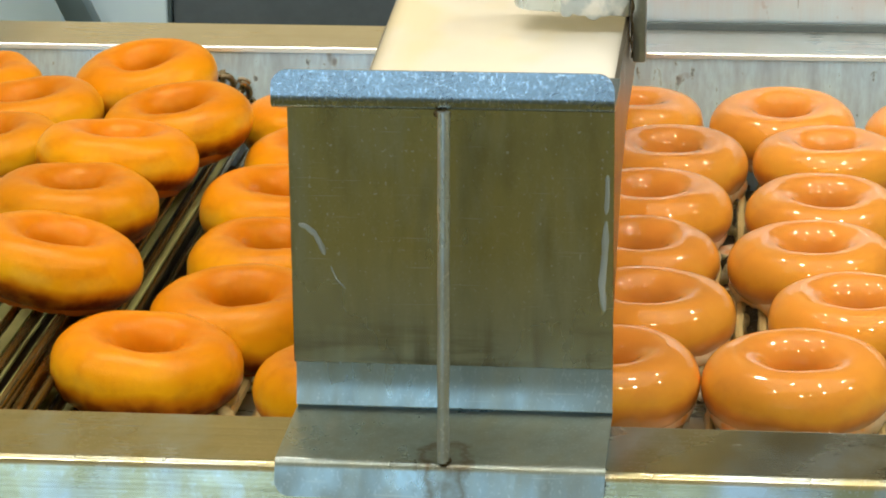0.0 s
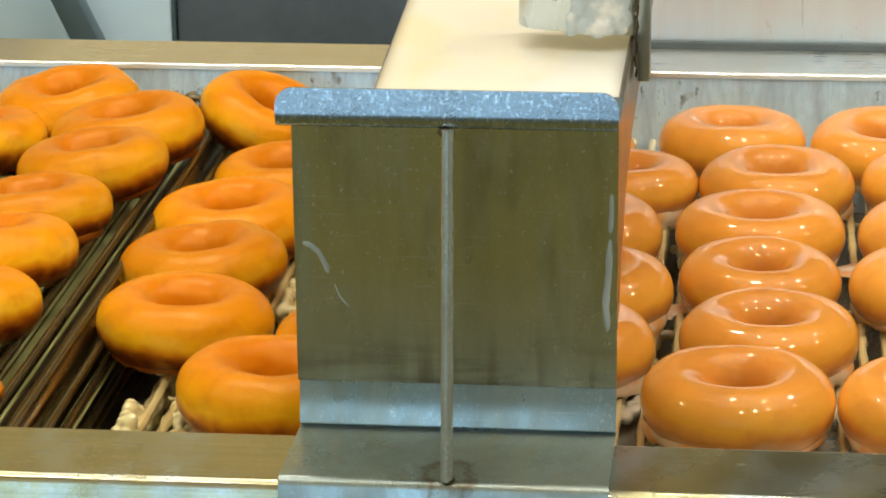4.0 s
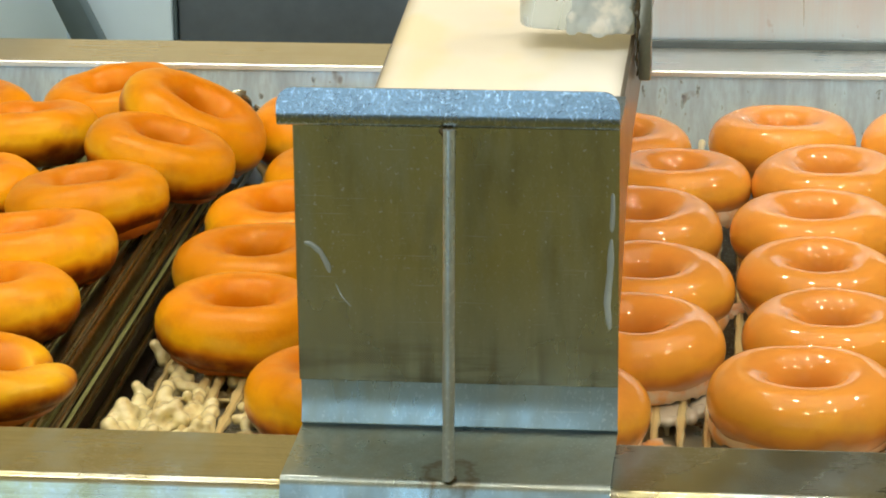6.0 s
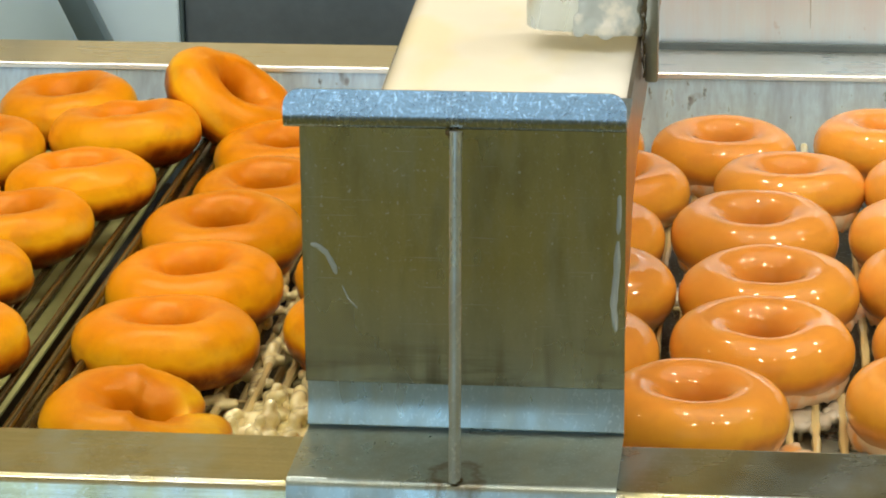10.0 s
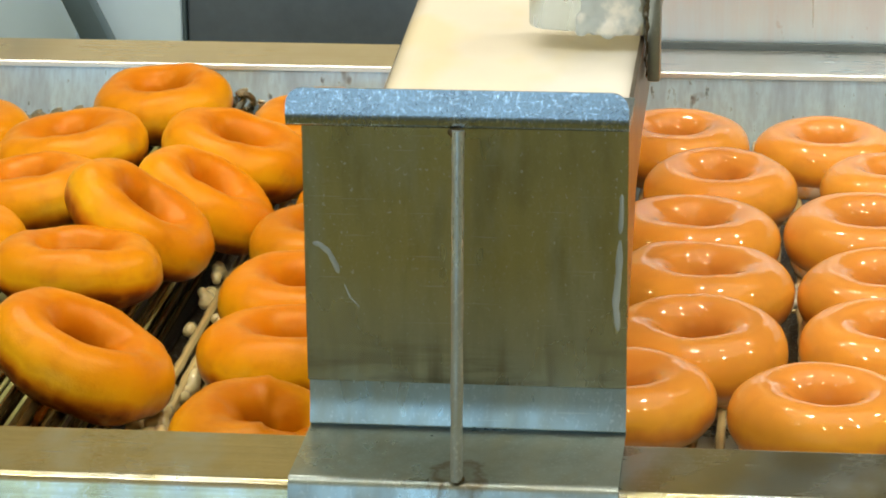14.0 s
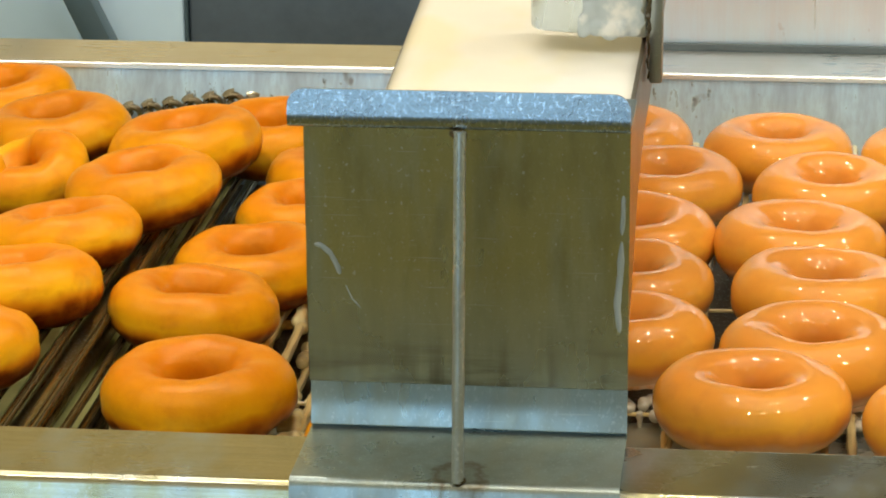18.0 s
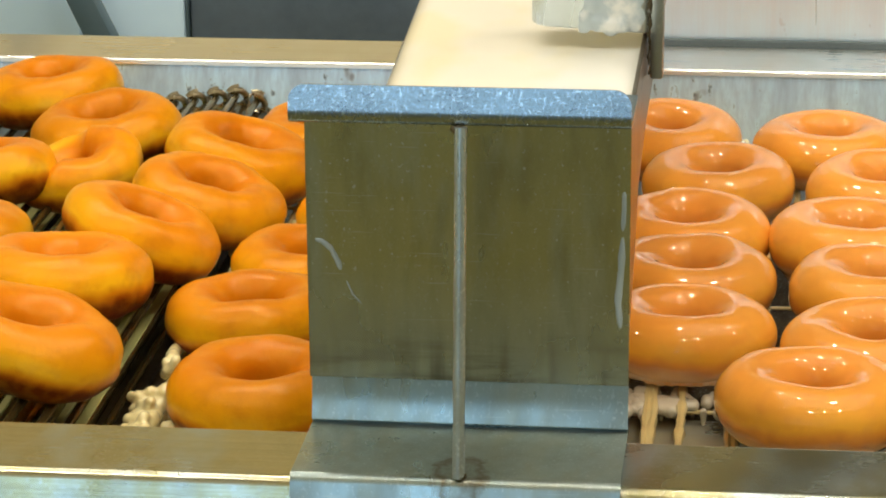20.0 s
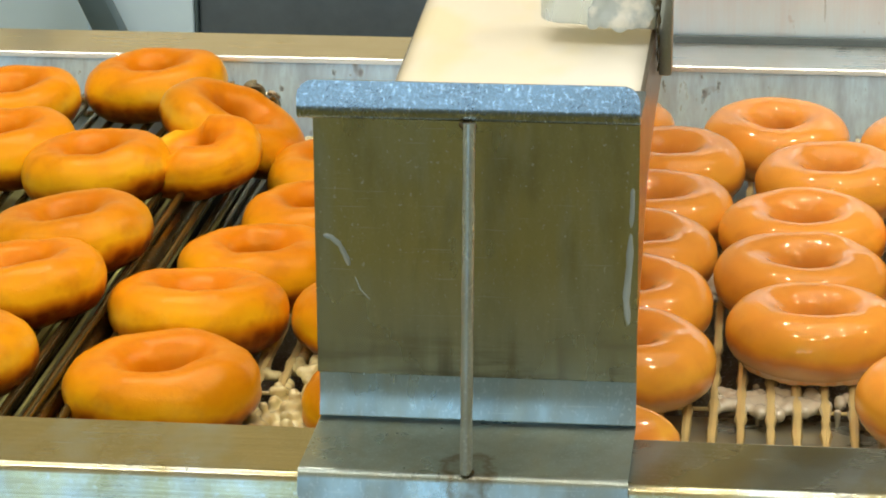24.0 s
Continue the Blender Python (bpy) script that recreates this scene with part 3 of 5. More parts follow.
    # reservoir, liquid, feed pipe
    outline = [(y + 0.001, 0.146), (y + 0.001, 0.050), (0.040, 0.068), (0.078, 0.093), (0.14, 0.1035), (0.60, 0.1035), (0.60, 0.146)]
    part("side_wall", sweep_x(outline, PX1 - 0.002, PX1), STEEL_SIDE, h, "wet steel side with amber reflections tinted in", smooth=False)
    bm = box(-0.0428, PX1 - 0.0025, y + 0.002, 0.60, 0.122, 0.139)
    for v in bm.verts:
        if v.co.x < 0 and v.co.y > 0.3:
            v.co.x -= 0.0190
    left = [e for e in bm.edges if all(v.co.x < -0.04 and v.co.z > 0.13 for v in e.verts)]
    bmesh.ops.bevel(bm, geom=left, offset=0.012, segments=8, affect="EDGES", profile=0.5)
    part("glaze_pool", bm, GLAZE, h, "cream liquid sugar glaze")
    bm = box(0.018, 0.0736, 0.150, 0.19, 0.1500, 0.23)
    for v in bm.verts:
        if v.co.x > 0.05 and v.co.z < 0.2:
            v.co.z -= 0.0030
    side = [e for e in bm.edges if all(v.co.x < 0.05 and v.co.y < 0.17 for v in e.verts)]
    bmesh.ops.bevel(bm, geom=side, offset=0.009, segments=7, affect="EDGES", profile=0.5)
    bevel_all(bm, 0.0016, 2)
    part("feed_pipe", bm, STEEL_WET, h, "wet steel feed pipe")
    part("pipe_bracket", box(0.0747, 0.0807, 0.1485, 0.165, 0.1255, 0.24, 0.0012), STEEL_BRACKET, h, "worn grey steel bracket")
    beads = []
    for k in range(64):
        zb = 0.1280 + 0.0016 * k
        beads.append((0.0742 + 0.0004 * math.sin(k * 0.9), 0.1492, zb, rnd.uniform(0.0009, 0.0019 if 14 < k < 26 else 0.0012), 0.6))
    melt(part("weld_bead", blobs(beads), PAN, h, "dark uneven weld"), 0.0006, 2)
    drops = []
    for _ in range(150):
        xd, zd = rnd.uniform(0.046, 0.070), rnd.uniform(0.1510, 0.185)
        drops.append((xd, 0.1499, zd, rnd.uniform(0.0030, 0.0050), 0.16))
    for zd in (0.150, 0.155, 0.161, 0.168, 0.175):
        drops.append((0.0450 + rnd.uniform(-0.0025, 0.002), 0.1496, zd, rnd.uniform(0.0028, 0.0042), 0.4))
    drops += [(0.0500, 0.1494, 0.1515, 0.0042, 0.45), (0.0560, 0.1494, 0.1500, 0.0046, 0.45), (0.0615, 0.1494, 0.1510, 0.0040, 0.4)]
    melt(part("glaze_foam", blobs(drops), FOAM, h, "thick greyish glaze foam with white rims"), 0.0008, 5)
    return h


glazing_machine()

# ---- behind the table ----
cab = thing("cabinet", "white enamelled cabinet behind the table", "cabinet")
part("panel", box(-1.10, -0.417, 1.020, 1.045, -0.9, 0.03, 0.003), WHITE, cab)
part("panel", box(-0.411, -0.3322, 1.024, 1.049, -0.9, 0.03, 0.003), DIM, cab, "greyer panel")
post = thing("support_post", "dark slate painted leaning support post", "post")
bm = box(-0.0145, 0.0135, -0.01, 0.01, -0.9, 0.1, 0.002)
for v in bm.verts:
    v.co.x += -0.45 * (v.co.z + 0.05) + (0.006 if v.co.x > 0 else -0.001) * (1 if v.co.z < 0 else -1)
part("bar", bm, POST, post, m=pose(-0.400, 0.995, 0))
oven = thing("machine_housing", "dark glossy housing of a machine behind the table", "machine")
part("front", box(-0.3290, 0.04, 1.030, 1.06, -0.9, 0.03, 0.004), DARK, oven)
# added dark strip in place of the housing edge's fall into dark
part("edge_strip", box(-0.3318, -0.3294, 1.026, 1.05, -0.9, 0.03, 0.0008), POST, oven)
splash = thing("splash_guard", "smeared stainless steel splash guard behind the table", "splash guard")
part("sheet", box(0.02, XR, 0.0, 0.004, 0.0, 0.17, 0.001), SPLASH, splash, m=pose(0, 0.7207, 0.0045, -9))
part("gasket", box(0.02, XR, 0.7165, 0.7205, -0.012, 0.0052, 0.001), GASKET, splash, "blue-grey rubber gasket")

# ---- doughnuts ----


def doughnut_mesh(seed, nu=64, nv=32, slump=0.0, amp=0.0019, size=1.0):
    rnd = random.Random(seed)
    off = Vector((rnd.uniform(-50, 50), rnd.uniform(-50, 50), rnd.uniform(-50, 50)))
    bm = bmesh.new()
    ring, a_out, b_up = 0.0286, 0.0172, 0.0168
    oval = rnd.uniform(-0.03, 0.03)
    crease = rnd.uniform(-0.3, 1.0)
    rows = []
    for i in range(nu):
        th = 2 * math.pi * i / nu
        row = []
        fat = 1 + (0.07 if amp > 0.001 else 0.045) * noise.noise(off + Vector((math.cos(th), math.sin(th), 0)) * 1.1)
        sag = slump * max(0.0, math.cos(th - 0.1)) ** 0.7
        nick = slump * math.exp(-((th - 0.62) / 0.24) ** 2)
        fat *= max(0.4, 1 - 1.45 * nick)
        for j in range(nv):
            ph = 2 * math.pi * j / nv
            c, s = math.cos(ph), math.sin(ph)
            # puffed ring: flatter underneath, full shoulders
            rr = ring + a_out * fat * (abs(c) ** 0.97) * (1 if c > 0 else -1) * (1.0 if c > 0 else 0.95 + 0.28 * slump)
            z = b_up * fat * (abs(s) ** 0.95) * (1 if s > 0 else -0.98)
            z = z * (1 - sag) - 0.9 * b_up * sag * 0.98
            p = Vector((rr * math.cos(th) * (1 + oval), rr * math.sin(th) * (1 - oval), z))
            d = amp * (noise.noise(off + p * 40) + 0.3 * (amp > 0.0006) * noise.noise(off + p * 120))
            if amp > 0.0006:
                d -= 0.0007 * crease * math.exp(-((z + 0.0015 + 0.003 * noise.noise(off + p * 22)) / 0.0014) ** 2) * (c > 0)      # line left by the frying oil
                d -= 0.0011 * max(0.0, noise.noise(off + p * 75 + Vector((7, 0, 0)))) * max(0.0, -c)
            nrm = Vector((c * math.cos(th), c * math.sin(th), s))
            row.append(bm.verts.new((p + nrm * d) * size))
        rows.append(row)
    for i in range(nu):
        a, b = rows[i], rows[(i + 1) % nu]
        for j in range(nv):
            bm.faces.new((a[j], b[j], b[(j + 1) % nv], a[(j + 1) % nv]))
    bmesh.ops.recalc_face_normals(bm, faces=bm.faces)
    me = bpy.data.meshes.new("doughnut")
    bm.to_mesh(me)
    bm.free()
    me.shade_smooth()
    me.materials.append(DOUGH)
    return me


DOUGH_MESHES = [doughnut_mesh(s) for s in range(14)]
GLAZED_MESHES = [doughnut_mesh(s + 40, amp=0.0004) for s in range(10)]
SLUMPED = doughnut_mesh(77, slump=0.42)
DOUGHNUTS = []           # object, lane and place, belt offset, y, turn, lean seed
RIDES = {}               # how each doughnut strays from its lane


def ride(lane_no, place, size, *strays):
    """Size of a doughnut, and where it slid and tilted: seconds, mm along, across and up, degrees about x and y."""
    RIDES[lane_no, place] = size, strays


def stray(key, t):
    strays = RIDES[key][1] if key in RIDES else ()
    if not strays:
        return Vector((0, 0, 0)), 0.0, 0.0
    row = strays[0][1:] if t <= strays[0][0] else strays[-1][1:]
    for a, b in zip(strays, strays[1:]):
        if a[0] < t <= b[0]:
            row = [p + (q - p) * (t - a[0]) / (b[0] - a[0]) for p, q in zip(a[1:], b[1:])]
    return Vector(row[:3]) / 1000, row[3], row[4]


# how each doughnut strays from its lane: seconds, then millimetres and degrees
ride(0, 0, 1, (0, 1, 0, -0, -0.1, 0), (2, 1.8, 0.2, 0, 0.1, 0), (5, 2.2, 0.2, 0, 0, 0))
ride(0, 1, 1.026, (0, -2.1, 3.7, 0, 0, 0), (2, -2.3, 4.2, 0.1, 0.4, 0.1), (5, -1.4, 4.5, 0.2, 0.6, 0), (7, -1.8, 4.6, 0.1, 0.5, 0.2), (9, -0.6, 4.1, 0.1, 0.2, 0.1), (10.4, -0.9, 3.9, 0, 0.1, 0))
ride(0, 2, 0.995, (0, 8, -5.7, -0.3, -1, -0.3), (7, 1.2, -1.8, 0, 0, 0), (9, 0.5, -1.1, 0, 0.1, 0), (10.4, 0.2, -0.7, 0.1, 0.3, 0.1), (13, -1.3, -1.1, 0, 0.1, 0.1), (15, -0.7, -1.8, 0, 0, 0), (17, -0.4, -3, -0.2, -0.6, -0.2), (18.4, -0.5, -2.9, -0.1, -0.2, -0.1))
ride(0, 3, 0.975, (0, 12.6, -0.1, 0.3, 0.7, 2.2), (2, 11, 0.1, 0.3, 0.9, 0.6), (5, 7.9, -2.1, 0.3, 1, 0.1), (7, 7.5, -8.7, -1, -3.7, 0.2), (13, 0.8, -4, -0.5, -1.8, 0), (15, 0.9, 1.2, 0.2, 0.7, -0.3), (17, 3.6, 3.5, 0.1, 0.4, -0.8), (18.4, 1, 2.7, 0.1, 0.3, 0), (21, 0.2, 2, 0, 0.1, 0), (22.5, 0.4, 1.7, -0, -0, 0), (24, 1.1, 1.6, -0, -0, 0))
ride(0, 4, 0.989, (5, 0.1, 1.9, -1, -5.6, -3.2), (7, -4.3, 12.1, 1, -3.2, -4), (9, 4.6, 14, 1.2, 1.5, 3.3), (10.4, 3.2, 7.6, 0.1, -0.3, 0.6), (13, 1.8, 1.6, -0.1, -0.5, 0.1), (15, -0.3, -1.8, -0.1, -0.4, -0), (17, -2.1, -3.6, 0.4, 1, 0.2), (22.5, -7.5, -22, -1.1, -3.8, -0.7), (24, -7.9, -20.7, -0.4, -1.5, -0.3))
ride(0, 5, 0.979, (13, -6.1, 3, 0.5, -4.2, -2.5), (15, -3.8, -0.9, -0.2, -3.9, -9.7), (17, -4.1, -2.5, 0, -0.8, -3), (18.4, -5, -3, 0.2, 0.4, -0.9), (21, -8.9, -8.4, -0.1, -0.4, -0.3), (22.5, -10.5, -10.8, 0.1, 0.3, -0.5), (24, -11.1, -17.5, -1.1, -3.7, -1.1))
ride(0, 6, 0.983, (18.4, -5.1, 5.7, 0.5, -10.5, -0.3), (21, -2.1, -2.1, -0.9, -5.1, -6.6), (22.5, -0.9, 2.2, 0.7, -3.9, -5.3), (24, -0.6, -1.8, -0.3, -3.4, -1.9))
ride(0, 7, 1, (24, -1.5, 0.3, 0, 0, -0))
ride(1, 0, 1, (0, 1.4, 1.4, 0.1, 0.3, 0.1), (2, 1.8, 0.9, -0, -0.1, -0.1))
ride(1, 1, 0.999, (0, 0.5, -2.2, -0, -0.1, -0), (2, 0.8, -2.4, -0.1, -0.2, -0.1), (5, -1.9, -2, 0.1, 0.2, 0), (7, -0.6, -2.4, 0, 0.1, 0), (9, -0.7, -3.8, -0.2, -0.7, -0.2))
ride(1, 2, 1.018, (5, -1.3, -5.8, -0.3, -1.2, -0.5), (7, -1.2, -3.6, 0.1, 0.1, -0), (9, -1.5, -2.9, 0.1, 0.2, -0.1), (10.4, -1.4, -2.6, 0, 0, -0.1), (13, -0.6, -2.1, 0, 0.1, 0), (15, 1, -2.2, -0, -0.1, -0))
ride(1, 3, 1.036, (0, 14.8, -3.4, 0.2, 0.7, -0.1), (2, 11.9, -6, -0.3, -1, -0), (10.4, 4.4, -10.3, -0.8, -3, 0), (13, 2.1, -4.9, 0.1, 0.4, 0), (15, 3.3, -3.1, 0.2, 0.7, 0.1), (17, 0.8, -3.7, 0.1, 0.4, -0.5), (18.4, -0.3, -3.8, -0.1, -0.2, -0.2), (21, -1.3, -3, 0, 0.1, -0.1))
ride(1, 4, 1.005, (0, -7.2, -3.1, -0.5, -1.2, -1.5), (2, -3.3, 0.8, 0.2, 0.3, 2.2), (5, -3.9, 2.5, 0.3, 1.9, 1.7), (7, -6.3, 1.8, 0.2, 2.3, 1.6), (9, -8.5, -0.3, -0.1, -0, -0.1), (17, -17.3, -3, -0.5, -1.6, -1.3), (18.4, -16.6, -0.8, -0.1, -0.2, -0.2), (21, -17.1, 2.5, 0.2, 0.8, 0.6), (22.5, -17.5, 3.3, 0.2, 0.8, 0.5), (24, -16.8, 3.5, 0.1, 0.5, 0.4))
ride(1, 5, 0.967, (5, -12.5, 8.5, 0.9, -8.3, 3.3), (7, -2.3, 1.1, -0.5, -3.1, -0.7), (9, -0.2, -0.7, -0.5, -1.9, -2.3), (10.4, -4, 3.2, 1, -3.3, -1.6), (13, -3.3, -3.6, -0, -1.4, -0.5), (15, -4.1, -8.9, -0.6, -2.6, -0.5), (17, -5.3, -9.8, -0.2, -1.1, -0.2), (22.5, -13.2, -14.8, -0.9, -3.4, -0.5), (24, -13.7, -10.8, 0.3, 0.7, 0.4))
ride(1, 6, 0.978, (10.4, -6.4, 19.1, 0.4, -5, 0.9), (13, -6.7, 19.3, 0.9, -6, 0.6), (15, -5.1, 12.6, -0.3, -3, -3.7), (17, -6.9, 11.3, 0.4, -3.5, -7.6), (18.4, -7, 8.3, 0.2, -1.1, -2.9), (21, -6.5, 4.1, -0.1, -0.7, -0.9), (22.5, -8, 2.7, -0.2, -0.6, -0.5), (24, -12.4, 2.3, -0.1, -0.2, -0.2))
ride(1, 7, 1.003, (17, -3.2, 13.7, -0.2, -5.2, 2.2), (18.4, 1.2, 17.4, 0.6, -8.7, 3), (21, -9.6, 14.2, -0.4, -4.8, -5.8), (22.5, -9.6, 20.2, 1.1, -5.3, -4), (24, -9.6, 18.7, 0.4, -7.7, -0.2))
ride(1, 8, 0.977, (21, -3.9, 12.7, 0, -0.7, 0.2), (22.5, -4.2, 13.6, 0, -1.8, 0.5), (24, -3.8, 16.4, 0.6, -4.5, -0.1))
ride(2, 0, 1.002, (0, -0.7, 3.8, 0, 0.1, -0), (2, -0.3, 4.3, 0.1, 0.4, -0))
ride(2, 1, 0.954, (0, 0.6, 2.8, -0.1, -0.2, 0.2), (2, 2.8, 3.5, -0, 0, 0.7), (5, 0.8, 2.7, 0.1, 0.2, 0), (7, 1, 2.3, 0, 0.1, 0), (9, 0.2, 2, -0, -0, -0))
ride(2, 2, 1.04, (5, -0.6, -3.6, -0.2, -0.8, -0.2), (7, -0.6, -2.1, 0.1, 0.5, 0), (9, -0.4, -2.4, 0.1, 0.3, -0.2), (10.4, -0.5, -2.6, 0, 0.1, -0.3), (13, -1.5, -2.6, -0, -0, -0.1), (15, -0, -3, -0.1, -0.3, -0.1))
ride(2, 3, 1.085, (0, 14.7, -3, 0.1, 0.4, 0.2), (2, 12.7, -5.1, -0.5, -1.8, -1), (10.4, 2.6, 0.3, -0, -0.1, 0), (13, -0.1, 2.2, 0.2, 0.8, 0.7), (15, 0.3, 2.7, 0.3, 1, 1.4), (17, 1.4, 3, 0.2, 0.8, 1.1), (18.4, 0.5, 3, 0.1, 0.4, 0.5), (21, 0, 3.2, 0.1, 0.4, 0.3), (22.5, -0.3, 3, 0, 0.1, 0.1))
ride(2, 4, 1.026, (0, -14, 6.6, -0.2, -2.7, -4.6), (2, -5.6, 10.8, 1.1, -3.8, -10.7), (5, -8.6, 4.8, 0.2, -0.6, -2.4), (7, -9.6, 1, 0, -0.3, -0.8), (9, -11.4, -3.7, -0.6, -2.4, 0.7), (17, -15.2, -4.4, -0.3, -1.2, 0.5), (18.4, -15.6, -3.3, -0.2, -0.6, 0.2), (21, -13.8, -0.7, 0.1, 0.3, -0.5), (22.5, -18.7, -1.2, 0.2, 0.5, -0), (24, -20.7, -0.7, 0.1, 0.5, -0.1))
ride(2, 5, 0.994, (5, -10.3, 12.3, 1.1, -10.1, 2.8), (7, -6.5, 5.9, -0.1, -4.7, -2.6), (9, -1.1, 5.2, 0.6, -4.8, -6.7), (10.4, -1.9, 2.4, 0.5, -0.7, -1.8), (13, -4.6, -3.8, -0, -0.7, -0.4), (15, -6.3, -9.2, -0.7, -3, -0.2), (22.5, -13.1, -15.3, -1.1, -4.2, -0.5), (24, -14.2, -11.8, 0, -0.2, -0.5))
ride(2, 6, 0.968, (9, -7.4, 10, 0.2, -2, 1.5), (10.4, -7.5, 11.3, 0.9, -4.1, 2.2), (13, -12.1, 6, 0.9, -4, -0.4), (15, -1.2, -6.1, -2, -2.7, -8), (17, -4.3, 1.4, 0.5, -0.9, -3.5), (18.4, -1.9, 0.8, 0.2, -0, -1.5), (21, -6.7, -2.6, -0.3, -1.3, 0.2))
ride(2, 7, 0.945, (15, -1.9, 6.4, -0.7, -3, 3.2), (17, -1.4, 12.9, 0.5, -1.6, -0.3), (18.4, -2.4, 16.5, 1.3, -5.4, -0.2), (21, 4.2, 9.1, -0.7, -2.4, -3.6), (22.5, 3.1, 11.3, 0.4, 0.9, -1), (24, 3, 10.7, 0.1, 0.4, -0.4))
ride(2, 8, 1.001, (21, -1.2, -1.6, -0.5, -1.7, 1.7), (22.5, -1.7, 1.9, 0.4, 1, -1), (24, -1.1, 2.3, 0.2, 0.7, -0.7))
ride(3, 0, 1, (0, -0.1, 0.7, -0, -0.1, -0), (2, -0.5, 1.1, 0.1, 0.2, 0.1))
ride(3, 1, 1.036, (0, 1.8, 9.6, 0.2, 0.9, 0.1), (2, 1.4, 9.3, 0.2, 0.8, 0), (5, 0.2, 8.8, 0.3, 1, -0.2), (7, -0.7, 8.5, 0.2, 0.7, 0), (9, 0.2, 8, 0.1, 0.3, 0))
ride(3, 2, 1.041, (5, -0.1, -1.7, -0.1, -0.4, -0.2), (7, -0.2, -0.9, 0.1, 0.3, 0.1), (9, -1.3, -0.9, 0.1, 0.3, -0), (10.4, -0.5, -1.3, 0.1, 0.2, -0.3), (13, -0.7, -1.2, 0, 0.1, -0), (15, -0.2, -1.6, -0.1, -0.3, -0.1))
ride(3, 3, 1.075, (0, 12, 9.8, 0.3, 1.3, 0.9), (2, 9.8, 8.3, 0.1, 0.4, 0.3), (10.4, 3.9, 5.3, 0, 0.2, 0.1), (13, 1.4, 4.9, 0.1, 0.5, 0.4), (15, 2.3, 4.3, 0.1, 0.6, 0.4), (17, 0.5, 3.1, 0.2, 0.8, 0.6), (18.4, -1.9, 3.1, 0.2, 0.7, 0.5), (21, -1.9, 2.4, 0.1, 0.4, 0.3), (22.5, -1.9, 1.3, -0.1, -0.6, -0.2))
ride(3, 4, 1.035, (0, -9.8, 12.1, 0.9, -8.9, -6.4), (2, -4.1, 8.6, 0.2, -2.2, -3.2), (5, -6.4, 5.3, 0.2, 0.2, -0.7), (7, -6, 1.7, -0.4, -1.5, -0.2), (17, -16.5, -2, -0.2, -0.7, 0), (18.4, -16.5, -1.6, -0, -0.1, 0), (21, -17.5, -1.7, -0, -0.1, -0), (22.5, -18.1, -1.8, -0.1, -0.2, -0), (24, -20.1, -1.9, -0.1, -0.2, -0))
ride(3, 5, 1.019, (2, -4.8, 0.4, -1, -5.9, 1.8), (5, -5, 11.7, 1.2, -7.5, 1), (7, -10.3, 7.9, -0.3, -3, -8.4), (9, -0.6, 13.3, 1.2, 3.2, -0.9), (10.4, -5.2, 11, 0.7, 2, -0.3), (13, -5.7, 5, 0, 0.1, -0.1), (15, -7.5, 1.3, -0, -0.2, 0), (22.5, -11.7, -11.8, -0.8, -2.5, 0.6), (24, -12.1, -11, -0.2, -0.9, 0.3))
ride(3, 6, 0.95, (5, 2.7, -6.1, -0.9, -3.1, -0), (7, 1.9, -0.9, -0, -0.7, 0.4), (9, 3.4, 4, 0.7, -0.4, 1.7), (10.4, 2.9, 5.5, 1.3, -4, 4), (13, 7.1, -7.5, -2.3, -1.5, 10), (15, 3.2, 2.7, 0.8, 0.3, 2.4), (17, 3.6, 2.5, 0.2, 0.2, 0.7), (18.4, 4.7, 2.2, 0, -0.1, 0.3))
ride(3, 7, 0.989, (13, 0.7, -1.3, -0.5, -2.4, 1), (15, -0.4, 2.2, 0.2, -1.4, 0.5), (17, -0.7, 5.6, 1.4, -3.9, 1.2), (18.4, 2.6, 0.5, 0.1, 0.6, 0.6), (21, -0.6, -5.2, -0.7, -1.8, -1.2), (22.5, 1.7, -5.8, -0.2, -0.8, -0.3), (24, 0.7, -7.2, -0.4, -1.5, 0.3))
ride(3, 8, 0.981, (21, 0.8, 17.4, 0.3, -6.2, 1.2), (22.5, 0.9, 17.2, 0.3, -1.2, 0.3), (24, 3.4, 17.2, 0.3, 0.3, 0))
ride(4, 0, 1.002, (0, 0, 4.3, 0, 0.2, 0), (2, 0.1, 4.6, 0.1, 0.4, 0))
ride(4, 1, 1.025, (0, 2.2, -1.6, -0.1, -0.2, -0.2), (2, 1.2, -1.3, 0.1, 0.2, -0.1), (5, 0.6, -1, 0.1, 0.2, -0), (7, -0.1, -1.1, 0, 0.1, -0), (9, 0.3, -1.7, -0.1, -0.3, -0.2))
ride(4, 2, 0.979, (5, -2.9, 5.5, -0, -0.1, 0), (7, -3.6, 6.3, 0.1, 0.4, 0.2), (9, -1.6, 7.1, 0.2, 0.6, 0.5), (10.4, -2, 6.9, 0.1, 0.3, 0.3), (13, -2.2, 7.3, 0.2, 0.6, 0.2))
ride(4, 3, 1.002, (9, 2.2, -1.7, -0.1, -0.2, -0), (10.4, 0.4, -1.9, -0.2, -0.6, -0.1), (13, -0.7, -0.8, -0, -0.1, -0), (15, 0.1, 0.2, 0.1, 0.5, 0), (17, 0.8, 0.2, 0, 0.1, 0), (18.4, 1.1, 0.2, 0, 0.1, 0), (21, 0.8, 0.1, -0, -0, 0))
